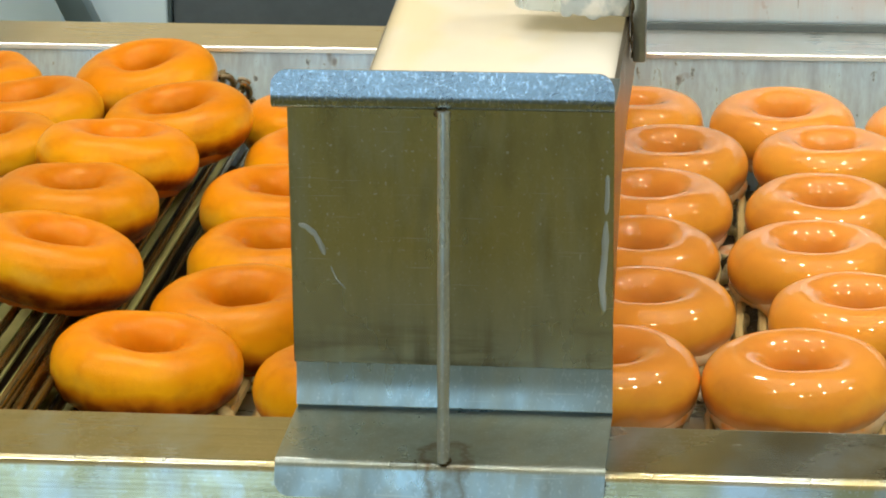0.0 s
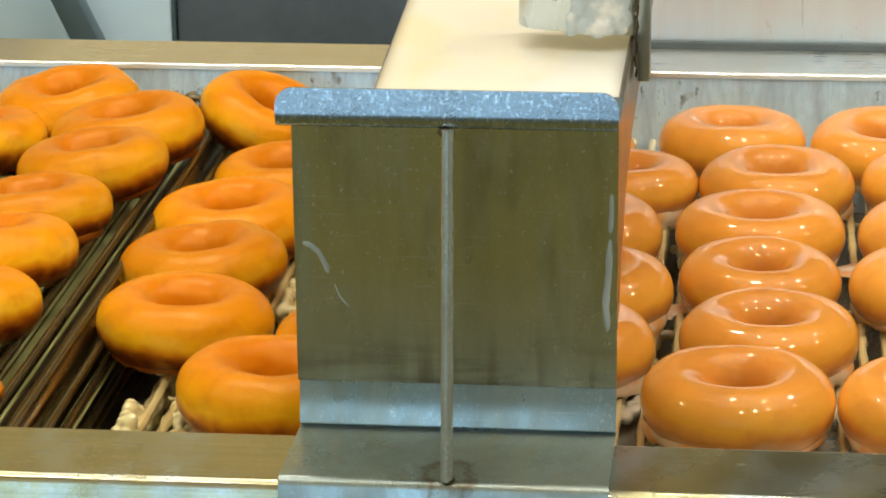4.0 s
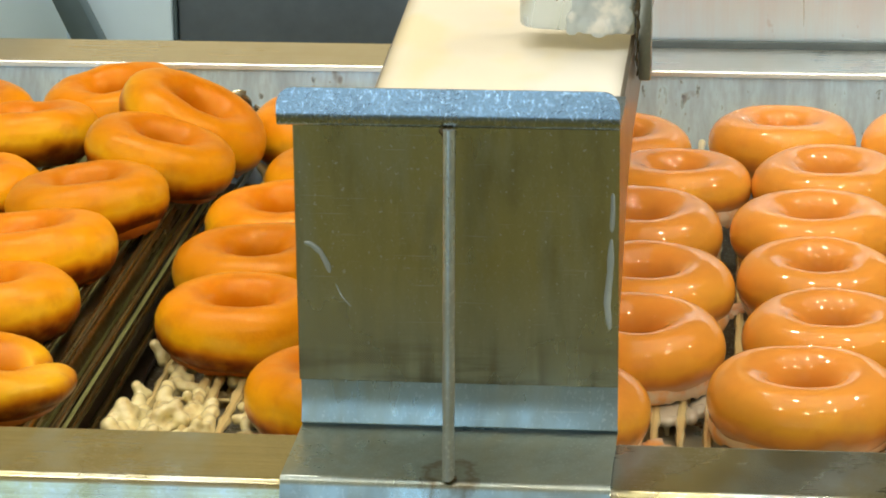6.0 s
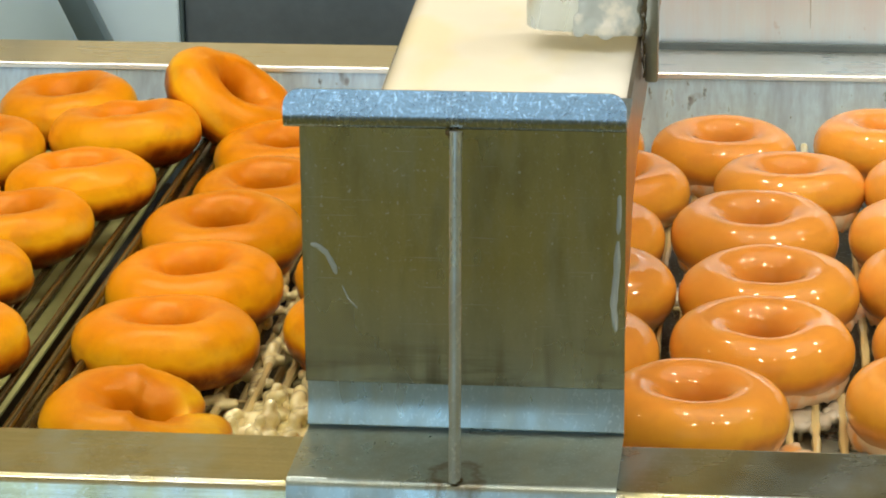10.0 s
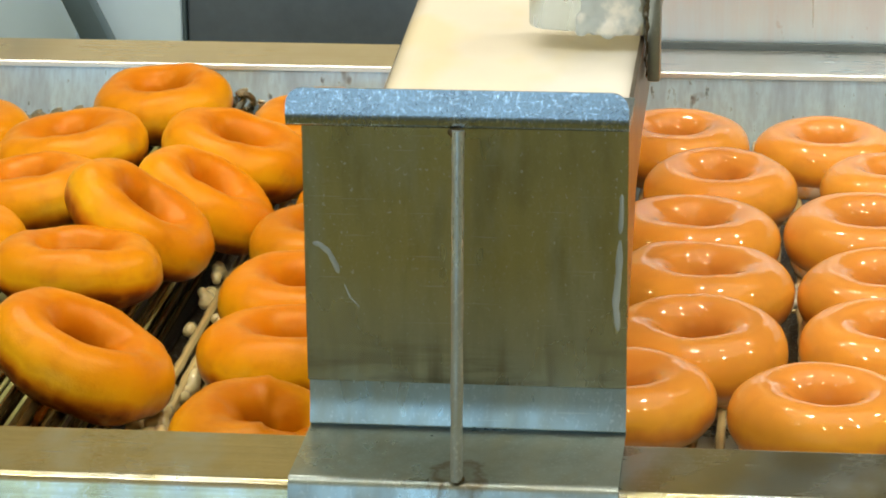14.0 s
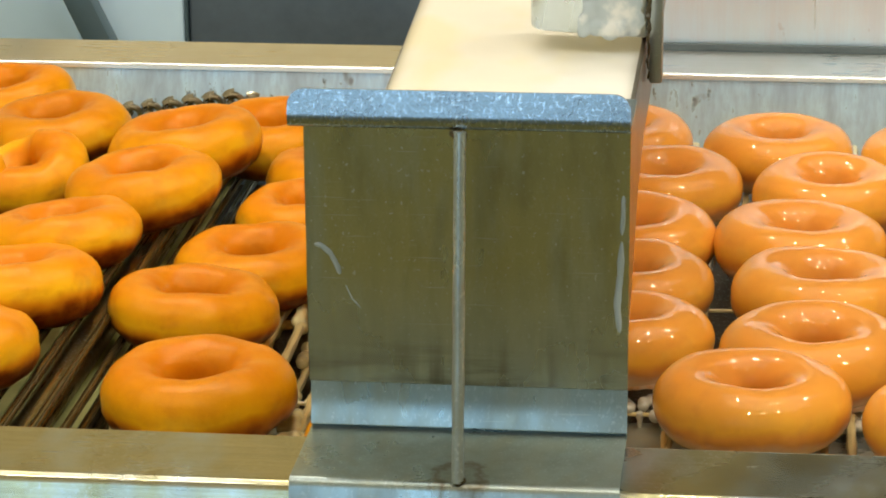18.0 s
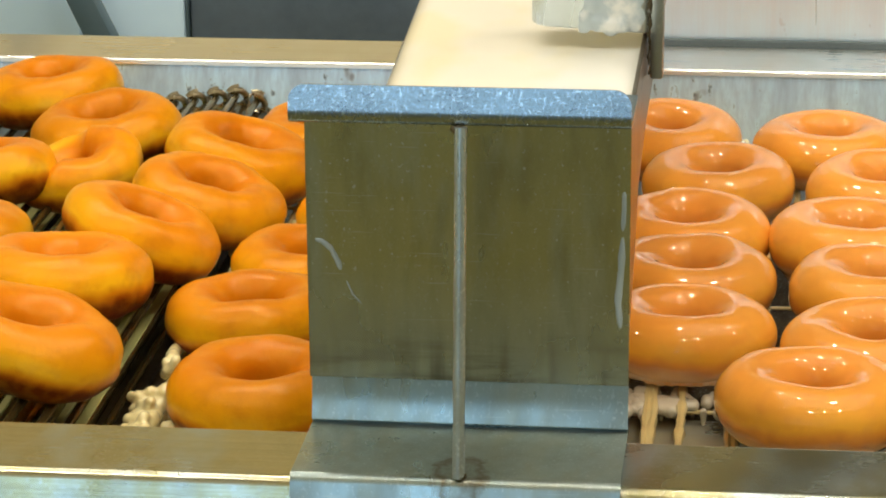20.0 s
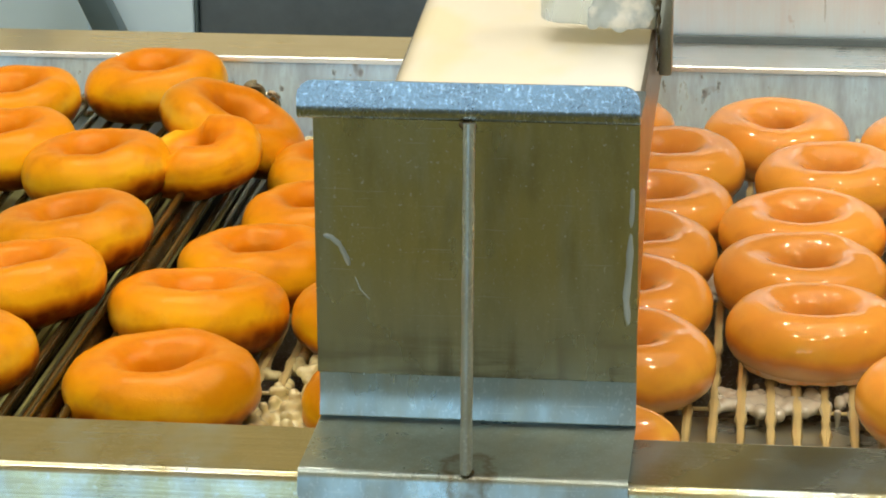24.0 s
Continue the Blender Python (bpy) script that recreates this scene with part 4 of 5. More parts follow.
ride(4, 4, 0.996, (0, 15.3, -4.4, 0.3, 2.4, -4.5), (2, 16, -8.4, -0.8, -0.9, -5.1), (5, 16.7, -7.5, -0.3, -0.9, -0.9), (15, 4.9, -2.8, -0, -0.1, -0.1), (17, 2.5, -2.2, -0, -0, -0), (18.4, 2, -1.7, 0, 0.1, -0.1), (21, 1.6, -1.4, 0, 0.1, -0.2), (22.5, 1.7, -1.4, 0, 0.1, -0.2), (24, 2.1, -1.5, -0, -0.1, -0.1))
ride(4, 5, 0.995, (0, -1, 9.2, -0.3, -1.4, 0.3), (2, -0.3, 12.2, 0.3, -0.5, 0), (5, -2.1, 15.8, 1.2, -5.4, 0.6), (7, -2.1, 11.6, 0, -3.3, -6.4), (9, 1.1, 11.4, 0.8, 1.8, -0.6), (10.4, -2.1, 7.4, 0.4, 0.9, -0.1), (13, -4, -1.9, -0.8, -3, -1.1), (22.5, -13.9, -9.6, -0.4, -1.3, -0.5), (24, -13.9, -10.4, -0.4, -1.5, -0.5))
ride(4, 6, 1.024, (5, -1.9, 19.7, -0.3, -4.9, 2.7), (7, -0.7, 24.9, 1.3, -10.3, 3), (9, -1.9, 22.7, 1.4, -6.5, 1.5), (10.4, -1.4, 17.7, 1, -5.5, 1.2), (13, -0.3, 2.1, -1.5, -1.3, -1.8), (15, -3.9, 3.2, 0.5, 2.4, 1.7), (17, -1.5, -2.2, -0.1, -0.2, -0.1), (18.4, 3.4, -6.5, -1.1, -3.4, -2.3))
ride(4, 7, 1.056, (9, -0.7, -9.1, -0.2, -0.9, 0.7), (10.4, -0.2, -8.8, -0.2, -0.9, 0.7), (13, 1.2, -8.2, -0.3, -1.1, 0.8), (15, 0.4, -6.5, 0.2, 0.4, 0), (17, 4.2, -6.5, 0.2, -0.4, -0.3), (18.4, 2.1, -7.4, 0, -2.9, -2.4), (21, -1.2, -9.7, -0.2, -1.3, -1.1), (22.5, -1.8, -10.7, -0.1, -0.8, -0.2), (24, -2.3, -12.7, -0.6, -2.5, 0.5))
ride(4, 8, 0.895, (17, 5.3, -4.2, -0.3, -1.3, 1.3), (18.4, 6.6, -4.4, -0.8, -3.3, 3.1), (21, 6.6, 2.8, 0.4, -6.3, 2.9), (22.5, 7.3, 4.4, 0.5, -6.9, 3.1), (24, 11.7, 2.9, -0.2, -6.9, 4))
ride(4, 9, 0.997, (22.5, 8, -9, -0.3, -1.1, 1.2), (24, 8.9, -7.9, -0, -0.2, 0.3))
ride(5, 1, 1.015, (0, -0.5, 0.2, -0.1, -0.2, -0.2), (2, -1.3, 1, 0, 0.2, -0), (5, -2.3, 1.9, 0.2, 0.6, 0.1))
ride(5, 2, 1.029, (0, 0, 9.6, 0.1, 0.3, 0.2), (2, 0.5, 10.6, 0.3, 1.2, 0.6), (5, -0.5, 10.7, 0.3, 1.2, 0.4), (7, -0.8, 10.5, 0.2, 0.6, 0.4), (9, -0.9, 10.6, 0.2, 0.7, 0.4), (10.4, -1.3, 11, 0.3, 1, 0.6))
ride(5, 3, 0.981, (5, 1.8, 5.2, 0, 0.1, 0), (7, -0.4, 5.7, 0.1, 0.5, 0.1), (9, -0.7, 5.9, 0.2, 0.5, 0.1), (10.4, -0.6, 5.8, 0.1, 0.3, 0.2), (13, -1.1, 5.9, 0.1, 0.4, 0.3), (15, 0.3, 5.9, 0.2, 0.6, 0.1), (17, 1.9, 5.2, 0, 0, 0))
ride(5, 4, 1.028, (0, 18.4, 4, -0.1, -0.3, -0.1), (13, 0.3, 8.1, 0.2, 0.9, 0.2), (15, 0.9, 8.4, 0.3, 1.1, 0.2), (17, 1.4, 8.2, 0.3, 1, 0.1), (18.4, 1.4, 7.7, 0.2, 0.7, 0), (21, -0.3, 7.4, 0.2, 0.7, 0.1), (22.5, -0.5, 7.2, 0.2, 0.6, 0.1), (24, -0.6, 6.7, 0.1, 0.2, 0.1))
ride(5, 5, 1.027, (0, -5.2, 3.3, 0.4, 1.3, -0.1), (2, -7.7, 1.5, -0.3, -0.5, -1.7), (5, 5.4, 3.8, 0.4, 1.4, 0.3), (18.4, -16, -4.4, -0.2, -0.8, -0.2), (21, -16, -5, -0.1, -0.5, -0.2), (22.5, -17, -5.3, -0.1, -0.5, -0.4), (24, -16.6, -5.6, -0.1, -0.5, -0.5))
ride(5, 6, 1.046, (0, -0.9, 11.1, -0.1, -0.2, -0.1), (2, 1.7, 13.6, 0.5, 1.5, -1.8), (5, -4.6, 13.6, 0.2, 0.7, -0.9), (7, -2.3, 15.1, 0, 0.7, -2.8), (9, -5.3, 20.1, 1.5, 5.1, -3), (10.4, -8, 17, 0.4, 1.6, -1.2), (21, -16.4, 5.8, -0, -0.1, -0), (22.5, -18.1, 4.7, -0.2, -0.5, 0.1), (24, -18, 5, 0.1, 0.3, -0.1))
ride(5, 7, 1.043, (0, 2.2, -12.5, -0.3, -1, 0.7), (2, 2.6, -12.7, -0.5, -1.6, 1), (5, 0.7, -11.2, -0.1, -0.6, 0.9), (7, 0.9, -10.6, -0.2, -0.6, 0.5), (9, -1.1, -9.6, -0.2, -0.2, -2), (10.4, -1.3, -9, -0.5, -0.2, -3.4), (13, -3.7, -4.4, 0.5, 2.1, 0))
ride(5, 8, 1.007, (5, 6.3, -23, -1, -2.9, 3.4), (7, 5.9, -19.3, -0.2, -0.6, 1.1), (9, 5.7, -18.1, -0.4, -1.2, 1.7), (10.4, 5.8, -17.3, -0.6, -1.8, 2.7), (13, 4.5, -13, -0.1, -0.3, 2.3), (15, -0, -9.9, 0.6, 1.4, 3.2), (17, 6.8, -11.5, -0.2, 0.1, -2.2), (18.4, 4.3, -10.9, 0.8, 2.6, -1.9), (21, 5.9, -22.3, -1.8, -5.9, 0.4))
ride(5, 9, 1.034, (15, -1.3, -11.1, -0.1, -0.3, 0.1), (17, -1.3, -12, -0.2, -0.8, 0.1), (18.4, -0.3, -12.7, -0.3, -1.1, 0.3), (21, -0, -12.5, 0.5, 1.5, 0.5), (22.5, -3.1, -16.1, -0.4, -1.2, -0.8), (24, 2.9, -18.2, -1, -2.3, -2.8))
ride(5, 10, 1.014, (17, 4.4, -3.1, -0, -0.4, 0.1), (18.4, 5, -3.4, -0.2, -1.2, 0.2), (21, 4.9, -3.3, -0.2, -3.6, 1.3), (22.5, 5.4, -3.2, -0.4, -3.2, 0.8), (24, 5.6, -0.1, 0.5, -2.6, 1.2))
ride(5, 11, 0.995, (22.5, 10.4, -10.7, -0.2, -0.7, -0.4), (24, 11.6, -11.2, -0.3, -1.3, -0.6))


def lane(items, start):
    """One lane of doughnuts: (offset along the belt at 0 s, distance from the front rail)."""
    for k, (u, y, *rest) in enumerate(items):
        lean, delay, pace, sink, size, stuck = rest + [1.0, 0.0, 1.0, 0.0][len(rest) - 2:] if rest else (22 + 5 * ((start + 2 * k) % 3) / 2, 0.5, 1.0, 0.0, 1.0, 0.0)
        u -= 0.0544 * max(0.0, (-0.22 if u < -0.2 else 0.14) - u)
        ob = new("doughnut", SLUMPED if (start == 0 and k == 4) else TWISTED if (start == 4 and k == 8) else GLAZED_MESHES[(start * 3 + k * 7) % 10] if u > -0.07 else DOUGH_MESHES[(start * 3 + k * 5) % len(DOUGH_MESHES)] if size == 1.0 and u < -0.31 else doughnut_mesh(start * 40 + k + 200, size=size, amp=0.0019 if u < -0.31 else 0.0009))
        label = "golden fried ring doughnut on its way to the glaze curtain" if u < -0.16 else (
            "golden ring doughnut getting its coat of glaze" if u < -0.07 else "ring doughnut with a wet shiny sugar glaze")
        if start == 0 and k == 4:
            label = "slumped, half collapsed golden fried doughnut"
        if start == 4 and k == 8:
            label = "twisted golden fried doughnut riding up on its neighbours"
        tagged(ob, label, "doughnut", "doughnuts on the conveyor")
        if u > -0.31:
            skirt(ob, start * 31 + k, u > -0.07)
        if (start, k) in RIDES:
            ob.scale = (RIDES[start, k][0],) * 3
        DOUGHNUTS.append((ob, (start, k), u, y, start * 50 + k * 137, lean, delay, pace, sink, size, stuck))


def skirt(ob, seed, web):
    """Glaze that hangs from the foot of a coated doughnut."""
    rnd = random.Random(seed)
    off = Vector((rnd.uniform(0, 50), 0, 0))
    bm = bmesh.new()
    n, rings = 96, []
    for k in range(n):
        a = 2 * math.pi * k / n
        w = Vector((math.cos(a), math.sin(a), 0))
        lush = max(0.0, min(1.0, 0.45 + 1.3 * noise.noise(off + w * 1.7)))       # where more glaze has gathered
        low = -0.0155 - (1.0 if web else 0.3) * (0.007 * lush * max(0, noise.noise(off + w * 4.1)) + 0.009 * max(0, noise.noise(off + w * 9)) * (0.3 + lush))
        out = (0.0410 if web else 0.0393) + (0.0037 if web else 0.0018) * lush
        rings.append([bm.verts.new(w * r + Vector((0, 0, z))) for r, z in ((out - 0.0006, -0.0068), (out + 0.0004, -0.0100), (out - 0.001, -0.0140), (out - 0.0025, low), (out - 0.009, -0.0150), (out - 0.007, -0.010))])
    for a, b in zip(rings, rings[1:] + rings[:1]):
        for i in range(6):
            bm.faces.new((a[i], b[i], b[(i + 1) % 6], a[(i + 1) % 6]))
    bmesh.ops.recalc_face_normals(bm, faces=bm.faces)
    part("glaze_skirt", bm, SKIRT, ob, "pale glaze hanging from the foot")
    if not web:
        return
    # a film of glaze still drawn out between the foot and the belt wires
    bm = bmesh.new()
    a0 = rnd.uniform(3.4, 5.4)
    mid = Vector((math.cos(a0), math.sin(a0), 0)) * 0.0455 + Vector((0, 0, -0.0172))
    hub = bm.verts.new(mid + Vector((0, 0, 0.0012)))
    under = bm.verts.new(mid - Vector((0, 0, 0.0012)))
    rim = []
    for k in range(40):
        a = 2 * math.pi * k / 40
        w = Vector((math.cos(a), math.sin(a), 0))
        r = 0.0125 + 0.007 * noise.noise(off + w * 1.5 + Vector((0, 0, 9))) + 0.003 * noise.noise(off + w * 5)
        rim.append((bm.verts.new(mid + w * r * 0.7 + Vector((0, 0, 0.0010))), bm.verts.new(mid + w * r)))
    for p, q in zip(rim, rim[1:] + rim[:1]):
        bm.faces.new((hub, p[0], q[0]))
        bm.faces.new((p[0], p[1], q[1], q[0]))
        bm.faces.new((under, q[1], p[1]))
    part("glaze_web", bm, SKIRT, ob, "film of glaze between foot and belt wires")


TWISTED = doughnut_mesh(91, slump=0.5, amp=0.0026)

lane([(0.155, 0.124), (0.069, 0.119), (-0.044, 0.107), (-0.139, 0.121, 22, 0.5, 1.0, 0.0, 1.05), (-0.297, 0.066, 14, 0.6), (-0.386, 0.115, 30, 1.5, 1.25, 0.0, 1.07, 0.85), (-0.498, 0.108, 29, 0.4, 1.0, 0.08, 1.09), (-0.589, 0.097)], 0)
lane([(0.186, 0.211), (0.083, 0.216), (-0.012, 0.201), (-0.108, 0.197), (-0.201, 0.214, 27, 0.6), (-0.297, 0.175, 24, 1.4, 0.8, 0.0, 1.08, 0.8), (-0.408, 0.216, 26, 0.8, 1.5), (-0.494, 0.195, 12, 1.0, 1.0, 0.0, 1.05, 0.4), (-0.578, 0.187)], 1)
lane([(0.167, 0.295), (0.076, 0.302), (-0.010, 0.283), (-0.1035, 0.279), (-0.204, 0.297, 25, 0.6), (-0.300, 0.258, 22, 1.1, 0.85, 0.0, 1.07, 0.55), (-0.395, 0.308, 38, 0.95), (-0.489, 0.285, 24, 0.5), (-0.575, 0.284)], 2)
lane([(0.175, 0.383), (0.077, 0.378), (-0.017, 0.383), (-0.112, 0.364), (-0.204, 0.378, 20, 0.4), (-0.300, 0.344, 24, 0.3, 1.0, 0.0, 1.0, 0.22), (-0.386, 0.398, 28, 0.3), (-0.468, 0.384, 18, 1.3), (-0.595, 0.402)], 3)
lane([(0.179, 0.485), (0.086, 0.481), (0.003, 0.473), (-0.097, 0.470), (-0.190, 0.482, 24, 0.6), (-0.290, 0.425, 24, 0.5), (-0.377, 0.486, 24, 0.4), (-0.464, 0.476, 20, 1.3), (-0.550, 0.439, 6, 4.0), (-0.666, 0.471)], 4)
lane([(0.248, 0.552), (0.153, 0.567), (0.061, 0.564), (-0.036, 0.547), (-0.126, 0.550), (-0.223, 0.578, 26, 1.0), (-0.284, 0.495, 28, 0.5), (-0.337, 0.585, 38, 0.35, 0.95, 0.14), (-0.432, 0.577, 32, 0.12, 0.8, 0.48), (-0.543, 0.525, 27, 0.2), (-0.600, 0.600), (-0.687, 0.572)], 5)

# ---- belts ----
ROD_PITCH = 0.0142


def edge_link(radius, loop):
    """One turn of the wire coil that ties the rods together along the belt's edge."""
    pts = [(loop * 1.15 * math.sin(a), 0.0075 * (a / (2 * math.pi) - 0.5), loop * math.cos(a) - 0.0015) for a in (2 * math.pi * k / 16 - 0.6 for k in range(19))]
    return tube(pts, radius, 8)


upper = thing("feeding_belt", "oily steel rod conveyor belt carrying plain doughnuts", "conveyor belt")
first = part("rod", tube([(0, 0.014 + (DEPTH - 0.028) * k / 6, 0) for k in range(7)], 0.0024, 10), ROD, upper)
link = part("edge_link", edge_link(0.0023, 0.0058), LINK, first, "worn bright steel link", m=pose(0, 0.012, 0))
UPPER_RODS = [first]
for k in range(56):
    if k:
        r = new("rod", first.data)
        r.parent = upper
        UPPER_RODS.append(r)
    for ye in (0.012, DEPTH - 0.012):
        if k or ye > 0.1:
            e = new("edge_link", link.data)
            e.parent = UPPER_RODS[k]
            e.matrix_basis = pose(0, ye, 0)
            tagged(e, "worn bright steel link")

bed = thing("belt_bed", "greasy slatted bed under the feeding belt", "belt bed")
slat = part("slat", box(-0.0036, 0.0036, 0.01, DEPTH - 0.01, -0.001, 0.001, 0.0004, 1), OLIVE, bed, m=pose(-0.2015, 0, -0.0475))
for k in range(1, 32):
    r = new("slat", slat.data)
    r.parent = bed
    r.matrix_basis = pose(-0.2015 - k * 0.0115 - 0.0012 * math.sin(k * 2.1), 0, -0.0475 - 0.0006 * k)
# near-black pan below the slats
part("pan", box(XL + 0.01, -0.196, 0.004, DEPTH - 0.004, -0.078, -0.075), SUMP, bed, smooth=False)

part("roller", tube([(-0.2165, 0.006 + (DEPTH - 0.012) * k / 4, -0.0345) for k in range(5)], 0.0090, 20), BRASS, bed, "oily brass-coloured roller")

lower = thing("glazing_belt", "wire conveyor belt coated with dripping sugar glaze", "conveyor belt")
LOW_X0, LOW_X1, LOW_PITCH = -0.539, 0.30, 0.0136
LOW_NOSE, LOW_R = -0.160, 0.012      # where the glazing belt comes up round its own roller


def coated_rod(seed):
    """A belt wire under a lumpy coat of glaze."""
    rnd = random.Random(seed)
    off = Vector((rnd.uniform(0, 90), 0, 0))
    n = 110
    pts = [(0.0006 * noise.noise(off + Vector((0, 30 * y, 5))), y, 0) for y in (0.008 + (DEPTH - 0.016) * i / n for i in range(n + 1))]
    return tube(pts, lambda i: 0.0025 + 0.0014 * max(-0.4, noise.noise(off + Vector((0, 0, 85 * pts[i][1])))), 8)


coats = []
count_low = int((LOW_X1 - LOW_X0) / LOW_PITCH)
rnd_low = random.Random(11)
LOW_RODS, LOW_WIRES = [], []
for k in range(count_low):
    xk = LOW_X0 + k * LOW_PITCH + rnd_low.uniform(-0.0009, 0.0009)
    if len(coats) < 6:
        ob = part("wire", coated_rod(k), DRIP, lower)
        coats.append(ob.data)
    else:
        ob = new("wire", coats[k % 6])
        ob.parent = lower
    LOW_WIRES.append((ob, xk))
    LOW_RODS.append(xk)
for yk in (0.04, 0.165, 0.325, 0.485, 0.62):
    part("chain_wire", tube([(LOW_NOSE, yk, BELT_LOW - 0.0065), (XR - 0.02, yk, BELT_LOW - 0.0065)], 0.0011, 8), DRIP, lower)

CLUMPS = []
rnd_low = random.Random(5)
for k in range(0, len(LOW_RODS), 3):
    drops = []
    xm = LOW_RODS[min(k + 1, len(LOW_RODS) - 1)]
    for xk in LOW_RODS[k:k + 3]:
        yk = 0.008
        while yk < DEPTH - 0.01:
            thick = max(math.exp(-((xk + 0.265) / 0.034) ** 2), 0.8 * math.exp(-((xk + 0.470) / 0.03) ** 2), 0.3) * (1 if yk < 0.13 else 0.35)
            chance = 0.04 + 0.8 * thick + (0.18 * (yk < 0.2) + 0.10 if xk < -0.05 else 0)
            if rnd_low.random() < chance * (0.5 + 0.5 * (thick > 0.5)):
                # a string of half-set glaze along the wire
                bx, bz = rnd_low.gauss(0, 0.0012), rnd_low.uniform(-0.002, 0.0035 * thick)
                for _ in range(rnd_low.randint(8, 16)):
                    rad = rnd_low.uniform(0.0026 + 0.0006 * thick, 0.0038 + 0.0012 * thick)
                    drops.append((xk - xm + bx, yk, bz - 0.0015, rad, rnd_low.uniform(1.0, 1.6)))
                    if thick > 0.5 and rnd_low.random() < 0.5:
                        drops.append((xk - xm + bx + rnd_low.gauss(0, 0.002), yk, bz + rnd_low.uniform(0.001, 0.006), rad * 0.8, 1.0))
                    if thick > 0.6 and rnd_low.random() < 0.9:
                        drops.append((xk - xm + rnd_low.gauss(0, 0.0055), yk, -0.0050, 0.0044, 1.5))
                    if rnd_low.random() < 0.55 * thick:
                        side = rnd_low.choice((-1, 1))
                        drops += [(xk - xm + bx + side * 0.0022 * i, yk, bz - 0.0022, 0.0030, 1.4) for i in (1, 2, 3)]
                    yk += rnd_low.uniform(0.0015, 0.0026)
                    bx += rnd_low.gauss(0, 0.0008)
                    bz = max(-0.003, min(0.004, bz + rnd_low.gauss(0, 0.0009)))
            yk += 0.0045
    if drops and xm < -0.04:
        ob = melt(tagged(part("glaze_clump", blobs(drops), CLUMP, lower, "lumpy dripped sugar glaze"), kind="stuff"), 0.0011, 6)
        CLUMPS.append((ob, xm))


PUDDLES = []
rnd_low = random.Random(21)
for k in range(22):
    up, yp = -0.27 + 0.021 * k + rnd_low.uniform(-0.006, 0.006), rnd_low.choice((0.035, 0.055, 0.16, 0.17, 0.25, 0.34, 0.43))
    drops = []
    for _ in range(60):
        drops.append((max(-0.018, min(0.018, rnd_low.gauss(0, 0.009))), rnd_low.gauss(0, 0.0065), rnd_low.uniform(-0.0034, -0.0022), rnd_low.uniform(0.0026, 0.0038), rnd_low.uniform(1.0, 1.8)))
    for _ in range(4):
        xd, yd = rnd_low.gauss(0, 0.010), rnd_low.gauss(0, 0.007)
        drops += [(xd, yd, -0.004 - 0.0022 * i, 0.0022 - 0.0002 * i, 1.0) for i in range(6)]
    ob = melt(part("glaze_puddle", blobs(drops), ICING, lower, "film of fresh glaze hanging between the wires"), 0.0010, 5)
    PUDDLES.append((ob, up, yp))


def rest_height(x, lean, drop):
    """Height of a doughnut's middle at x, leaning by so many degrees, as it lies on the two belts."""
    a = radians(lean)
    dx, dz = 0.0274 * math.cos(a), -0.0274 * math.sin(a)
    z = low = BELT_LOW + HALF + abs(dz)
    if drop >= 1:
        return low
    slope = math.tan(radians(CLIMB))
    bed = [(NOSE_X + NOSE_R * math.sin(b), NOSE_Z - NOSE_R * (1 - math.cos(b))) for b in (0.0, 0.35, 0.7, 1.05, 1.4)]
    bed += [(NOSE_X - d, NOSE_Z - d * slope) for d in (0.02, 0.04, 0.06, 0.08)]
    if x < NOSE_X - 0.08:
        return NOSE_Z + slope * (x - NOSE_X) + HALF + 0.0005
    for _ in range(200):
        gap = 1.0
        for bx, bz in bed:
            f = max(-1.0, min(1.0, ((bx - x) * dx + (bz - z) * dz) / (dx * dx + dz * dz)))
            gap = min(gap, math.hypot(bx - x - f * dx, bz - z - f * dz))
        if gap > HALF - 0.0045:
            break
        z += 0.0004
    return low + (z - low) * (1 - drop)


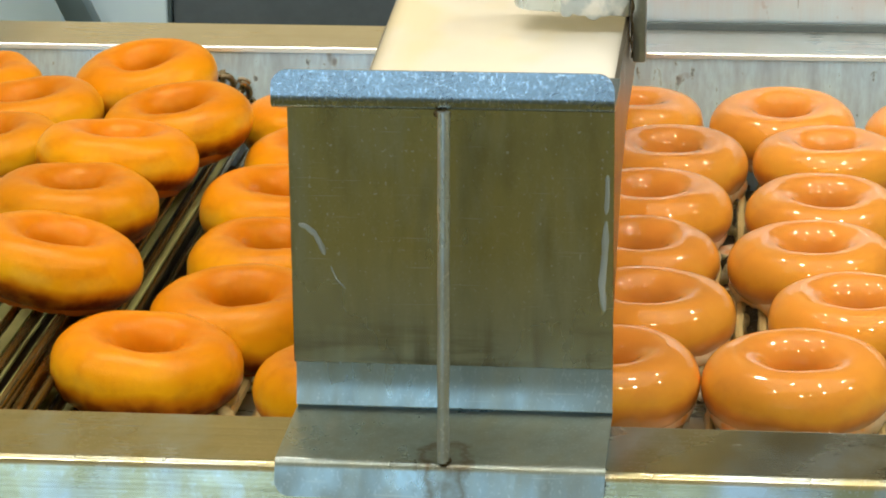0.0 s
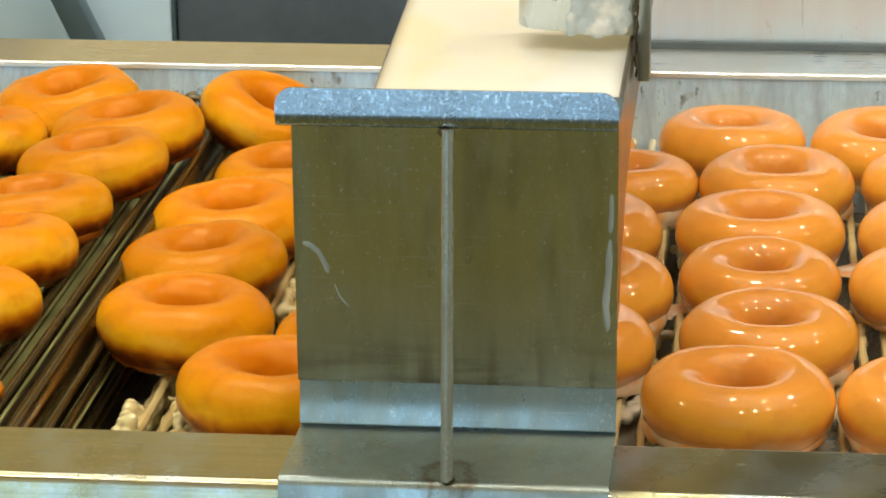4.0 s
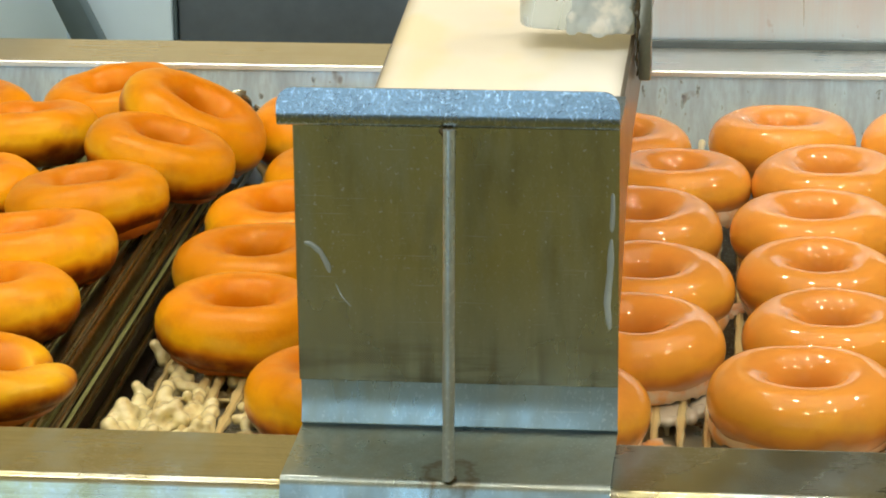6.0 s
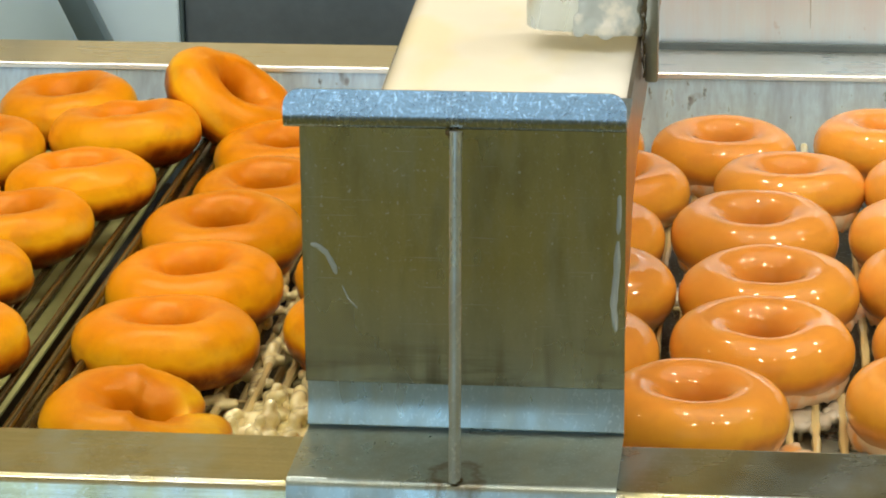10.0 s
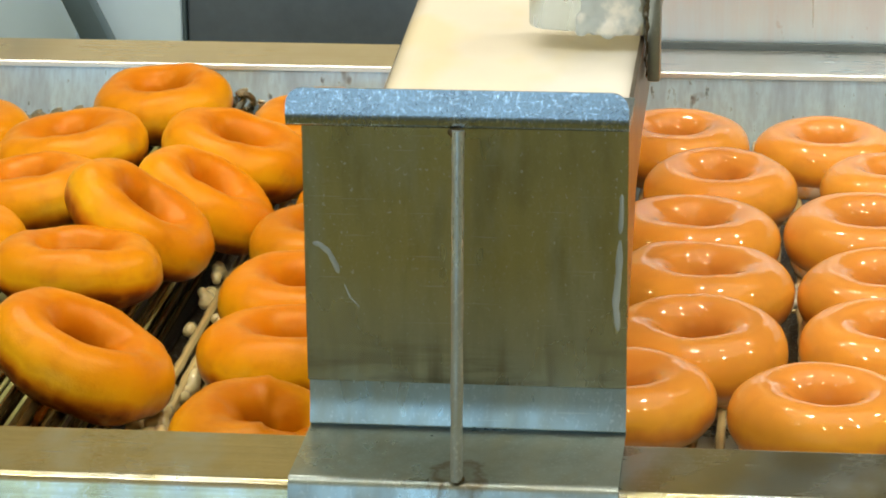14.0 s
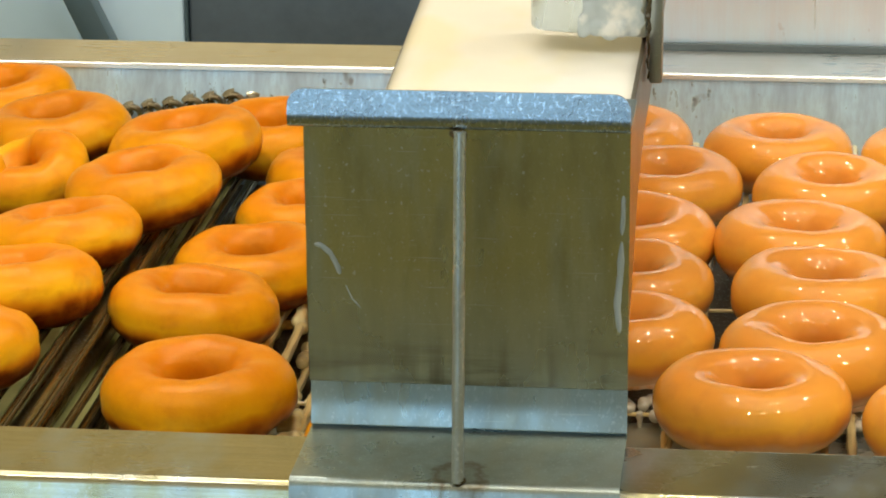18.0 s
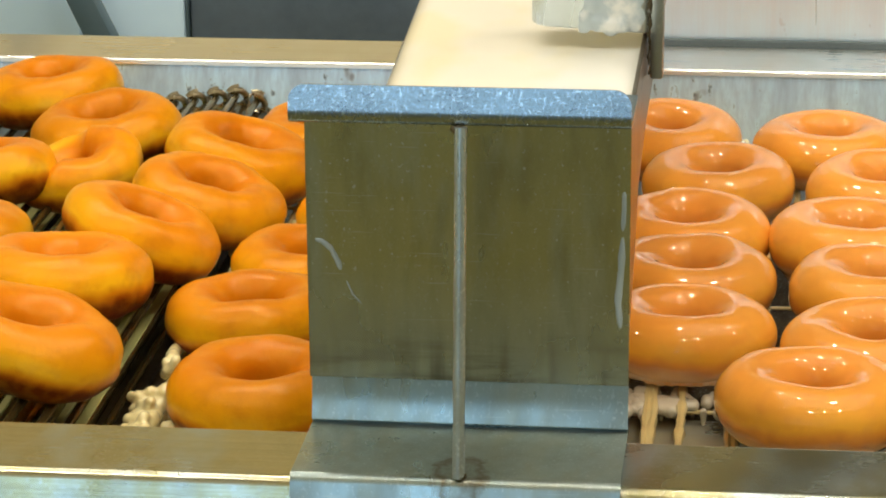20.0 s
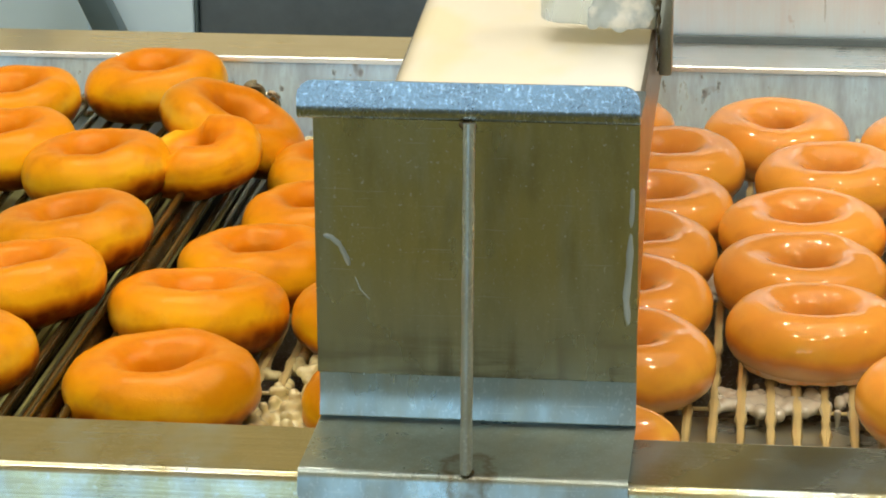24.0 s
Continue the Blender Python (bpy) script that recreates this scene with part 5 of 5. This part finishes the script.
def motions():
    """Both belts run on; each doughnut rides up the feeding belt, tips over its nose and rides the glazing belt."""
    def low(x, z0):
        """Pose of a piece of the glazing belt that would stand at x on an endless flat belt."""
        if x >= LOW_NOSE:
            return pose(x, 0, z0)
        a = (LOW_NOSE - x) / LOW_R
        if a <= math.pi:
            return pose(LOW_NOSE - LOW_R * math.sin(a), 0, z0 - LOW_R * (1 - math.cos(a)), 0, -math.degrees(a))
        return pose(LOW_NOSE + (a - math.pi) * LOW_R, 0, z0 - 2 * LOW_R, 0, -180)

    def low_rows(u, z0):
        marks = {0.0, 24.0}
        for f in (0, 0.15, 0.5, 1.0, 1.6, 2.2, 2.7, math.pi, math.pi + 0.3):
            t = (LOW_NOSE - f * LOW_R - u) / SPEED
            if 0.1 < t < 23.9:
                marks.add(t)
        return [(t, low(u + SPEED * t, z0)) for t in sorted(marks)]

    for ob, u in LOW_WIRES:
        walk(ob, low_rows(u, BELT_LOW - 0.0022))
    # clumps of old glaze ride the belt until the fresh curtain washes them down into the pan
    for ob, u in CLUMPS:
        rows = low_rows(u, BELT_LOW)
        t = (CURTAIN_X + 0.01 - u) / SPEED
        if 0.5 < t < 22:
            x = u + SPEED * t
            rows = [r for r in rows if r[0] < t - 0.2] + [(t, pose(x, 0, BELT_LOW)), (t + 1.5, pose(x + 0.02, 0, BELT_LOW - 0.055)), (24, pose(x + SPEED * (24 - t), 0, BELT_LOW - 0.055))]
        walk(ob, rows)
    # fresh glaze gathers on the wires behind the end plate and rides away
    for ob, u, y in PUDDLES:
        rows = []
        for t in sorted({0.0, 24.0} | {t for t in ((-0.02 - u) / SPEED, (0.045 - u) / SPEED) if 0.1 < t < 23.9}):
            x = u + SPEED * t
            rows.append((t, pose(x, y, BELT_LOW - 0.001 - 0.040 * max(0.0, min(1.0, (0.045 - x) / 0.065)))))
        walk(ob, rows)
    for ob, key, u, y, seed, big, delay, pace, sink, size, stuck in DOUGHNUTS:
        rnd = random.Random(seed)
        turn = 0 if ob.data == SLUMPED else rnd.uniform(0, 360)
        lean_x = rnd.uniform(-2.5, 2.5) if y < 0.565 else 3.5      # the last lane rides up on the edge links
        if ob.data == TWISTED:
            turn, lean_x = 165, 16

        def at(t, slid, lean, drop):
            off, rx, ry = stray(key, t)
            x = u + SPEED * t - STEP * (1 - slid) + off.x
            z = rest_height(x, lean, drop) + HALF * (size * ob.scale.x - 1) + (0.003 * (1 - drop) if y > 0.565 and lean < 5 else 0)
            return t, pose(x, y + off.y, z + off.z) @ pose(0, 0, 0, rx, ry, 0) @ pose(0, 0, 0, lean_x, lean, 0) @ pose(0, 0, 0, 0, 0, turn)

        stops = [r[0] for r in RIDES[key][1] if 0.05 < r[0] < 23.95] if key in RIDES else []

        tip = (-0.238 + STEP - u) / SPEED + delay
        if tip > 24:
            rows = [at(t, 0, -CLIMB, 0) for t in (0, *stops, 24)]
        elif u > 0.05:
            rows = [at(t, 1, 0, 1) for t in (0, *stops, 24)]
        else:
            d1, d2 = max(0.5 + 3.5 * max(1, pace), (-0.12 - u) / SPEED - tip), max(6.0, (0.06 - u) / SPEED - tip)
            steps = [(-6, 0, -CLIMB, 0), (-3.0, 0, -CLIMB, 0), (-1.4, -0.55 * stuck, -CLIMB, 0), (-0.5, 0.15 - 0.95 * stuck, -CLIMB + 1, 0), (0.0, 0.3 - 0.45 * stuck, 8, 0), (0.45, 0.4, big, 0),
                     (0.9, 0.42, big, 0), (1.5, 0.4, big * 0.95, 0.1), (2.1, 0.38, big * 0.8, 0.3), (2.7, 0.34, big * 0.4, 0.7), (3.2, 0.3, 2, 0.95), (3.6, 0.3, 0, 1),
                     (d1, 0.3, 0, 1), (d2, 1, 0, 1), (d2 + 2, 1, 0, 1), (90, 1, 0, 1)]
            steps = [(0.9 + (dt - 0.9) * pace if 0.9 < dt < 3.7 else dt, a, b, min(1, c + sink) if -0.1 < dt < 2.2 else c) for dt, a, b, c in steps]
            rows = [at(tip + dt, s, ln, dr) for dt, s, ln, dr in steps]
            rows = [r for r in rows if 0 <= r[0] <= 24]
            full = [(tip + dt, s, ln, dr) for dt, s, ln, dr in steps]

            def between(t):
                for a, b in zip(full, full[1:]):
                    if a[0] <= t <= b[0]:
                        f = (t - a[0]) / (b[0] - a[0])
                        return at(t, *[p + (q - p) * f for p, q in zip(a[1:], b[1:])])
                return at(t, *(full[0][1:] if t < full[0][0] else full[-1][1:]))
            rows = [r for r in rows if 0.05 < r[0] < 23.95 and all(abs(r[0] - t) > 0.12 for t in stops)] + [between(t) for t in (0, *stops, 24)]
            rows.sort(key=lambda r: r[0])
        walk(ob, rows)

    # the rods climb the feeding belt and roll down round its nose
    c, s = math.cos(radians(CLIMB)), math.sin(radians(CLIMB))

    def along(d):
        """Pose at d metres past the nose's crest, along the belt."""
        if d <= 0:
            return pose(NOSE_X + d * c, 0, NOSE_Z + d * s - 0.0026, 0, -CLIMB)
        a = d / NOSE_R
        if a < math.pi / 2:
            return pose(NOSE_X + NOSE_R * math.sin(a), 0, NOSE_Z - 0.0026 - NOSE_R * (1 - math.cos(a)), 0, math.degrees(a) - CLIMB)
        e = d - NOSE_R * math.pi / 2
        low_z = NOSE_Z - 0.0026 - NOSE_R
        return pose(NOSE_X + NOSE_R - max(0.0, e - NOSE_DROP), 0, low_z - min(e, NOSE_DROP), 0, 90 - CLIMB)

    for k, rod in enumerate(UPPER_RODS):
        start = 0.07 - k * ROD_PITCH
        marks = {0.0, 24.0}
        for d in (-0.02, 0.0, 0.25 * NOSE_R, 0.75 * NOSE_R, 1.2 * NOSE_R, 1.571 * NOSE_R, 1.571 * NOSE_R + 0.6 * NOSE_DROP, 1.571 * NOSE_R + NOSE_DROP, 1.571 * NOSE_R + NOSE_DROP + 0.01):
            t = (d - start) / SPEED
            if 0.1 < t < 23.9:
                marks.add(t)
        walk(rod, [(t, along(start + SPEED * t)) for t in sorted(marks)])


motions()
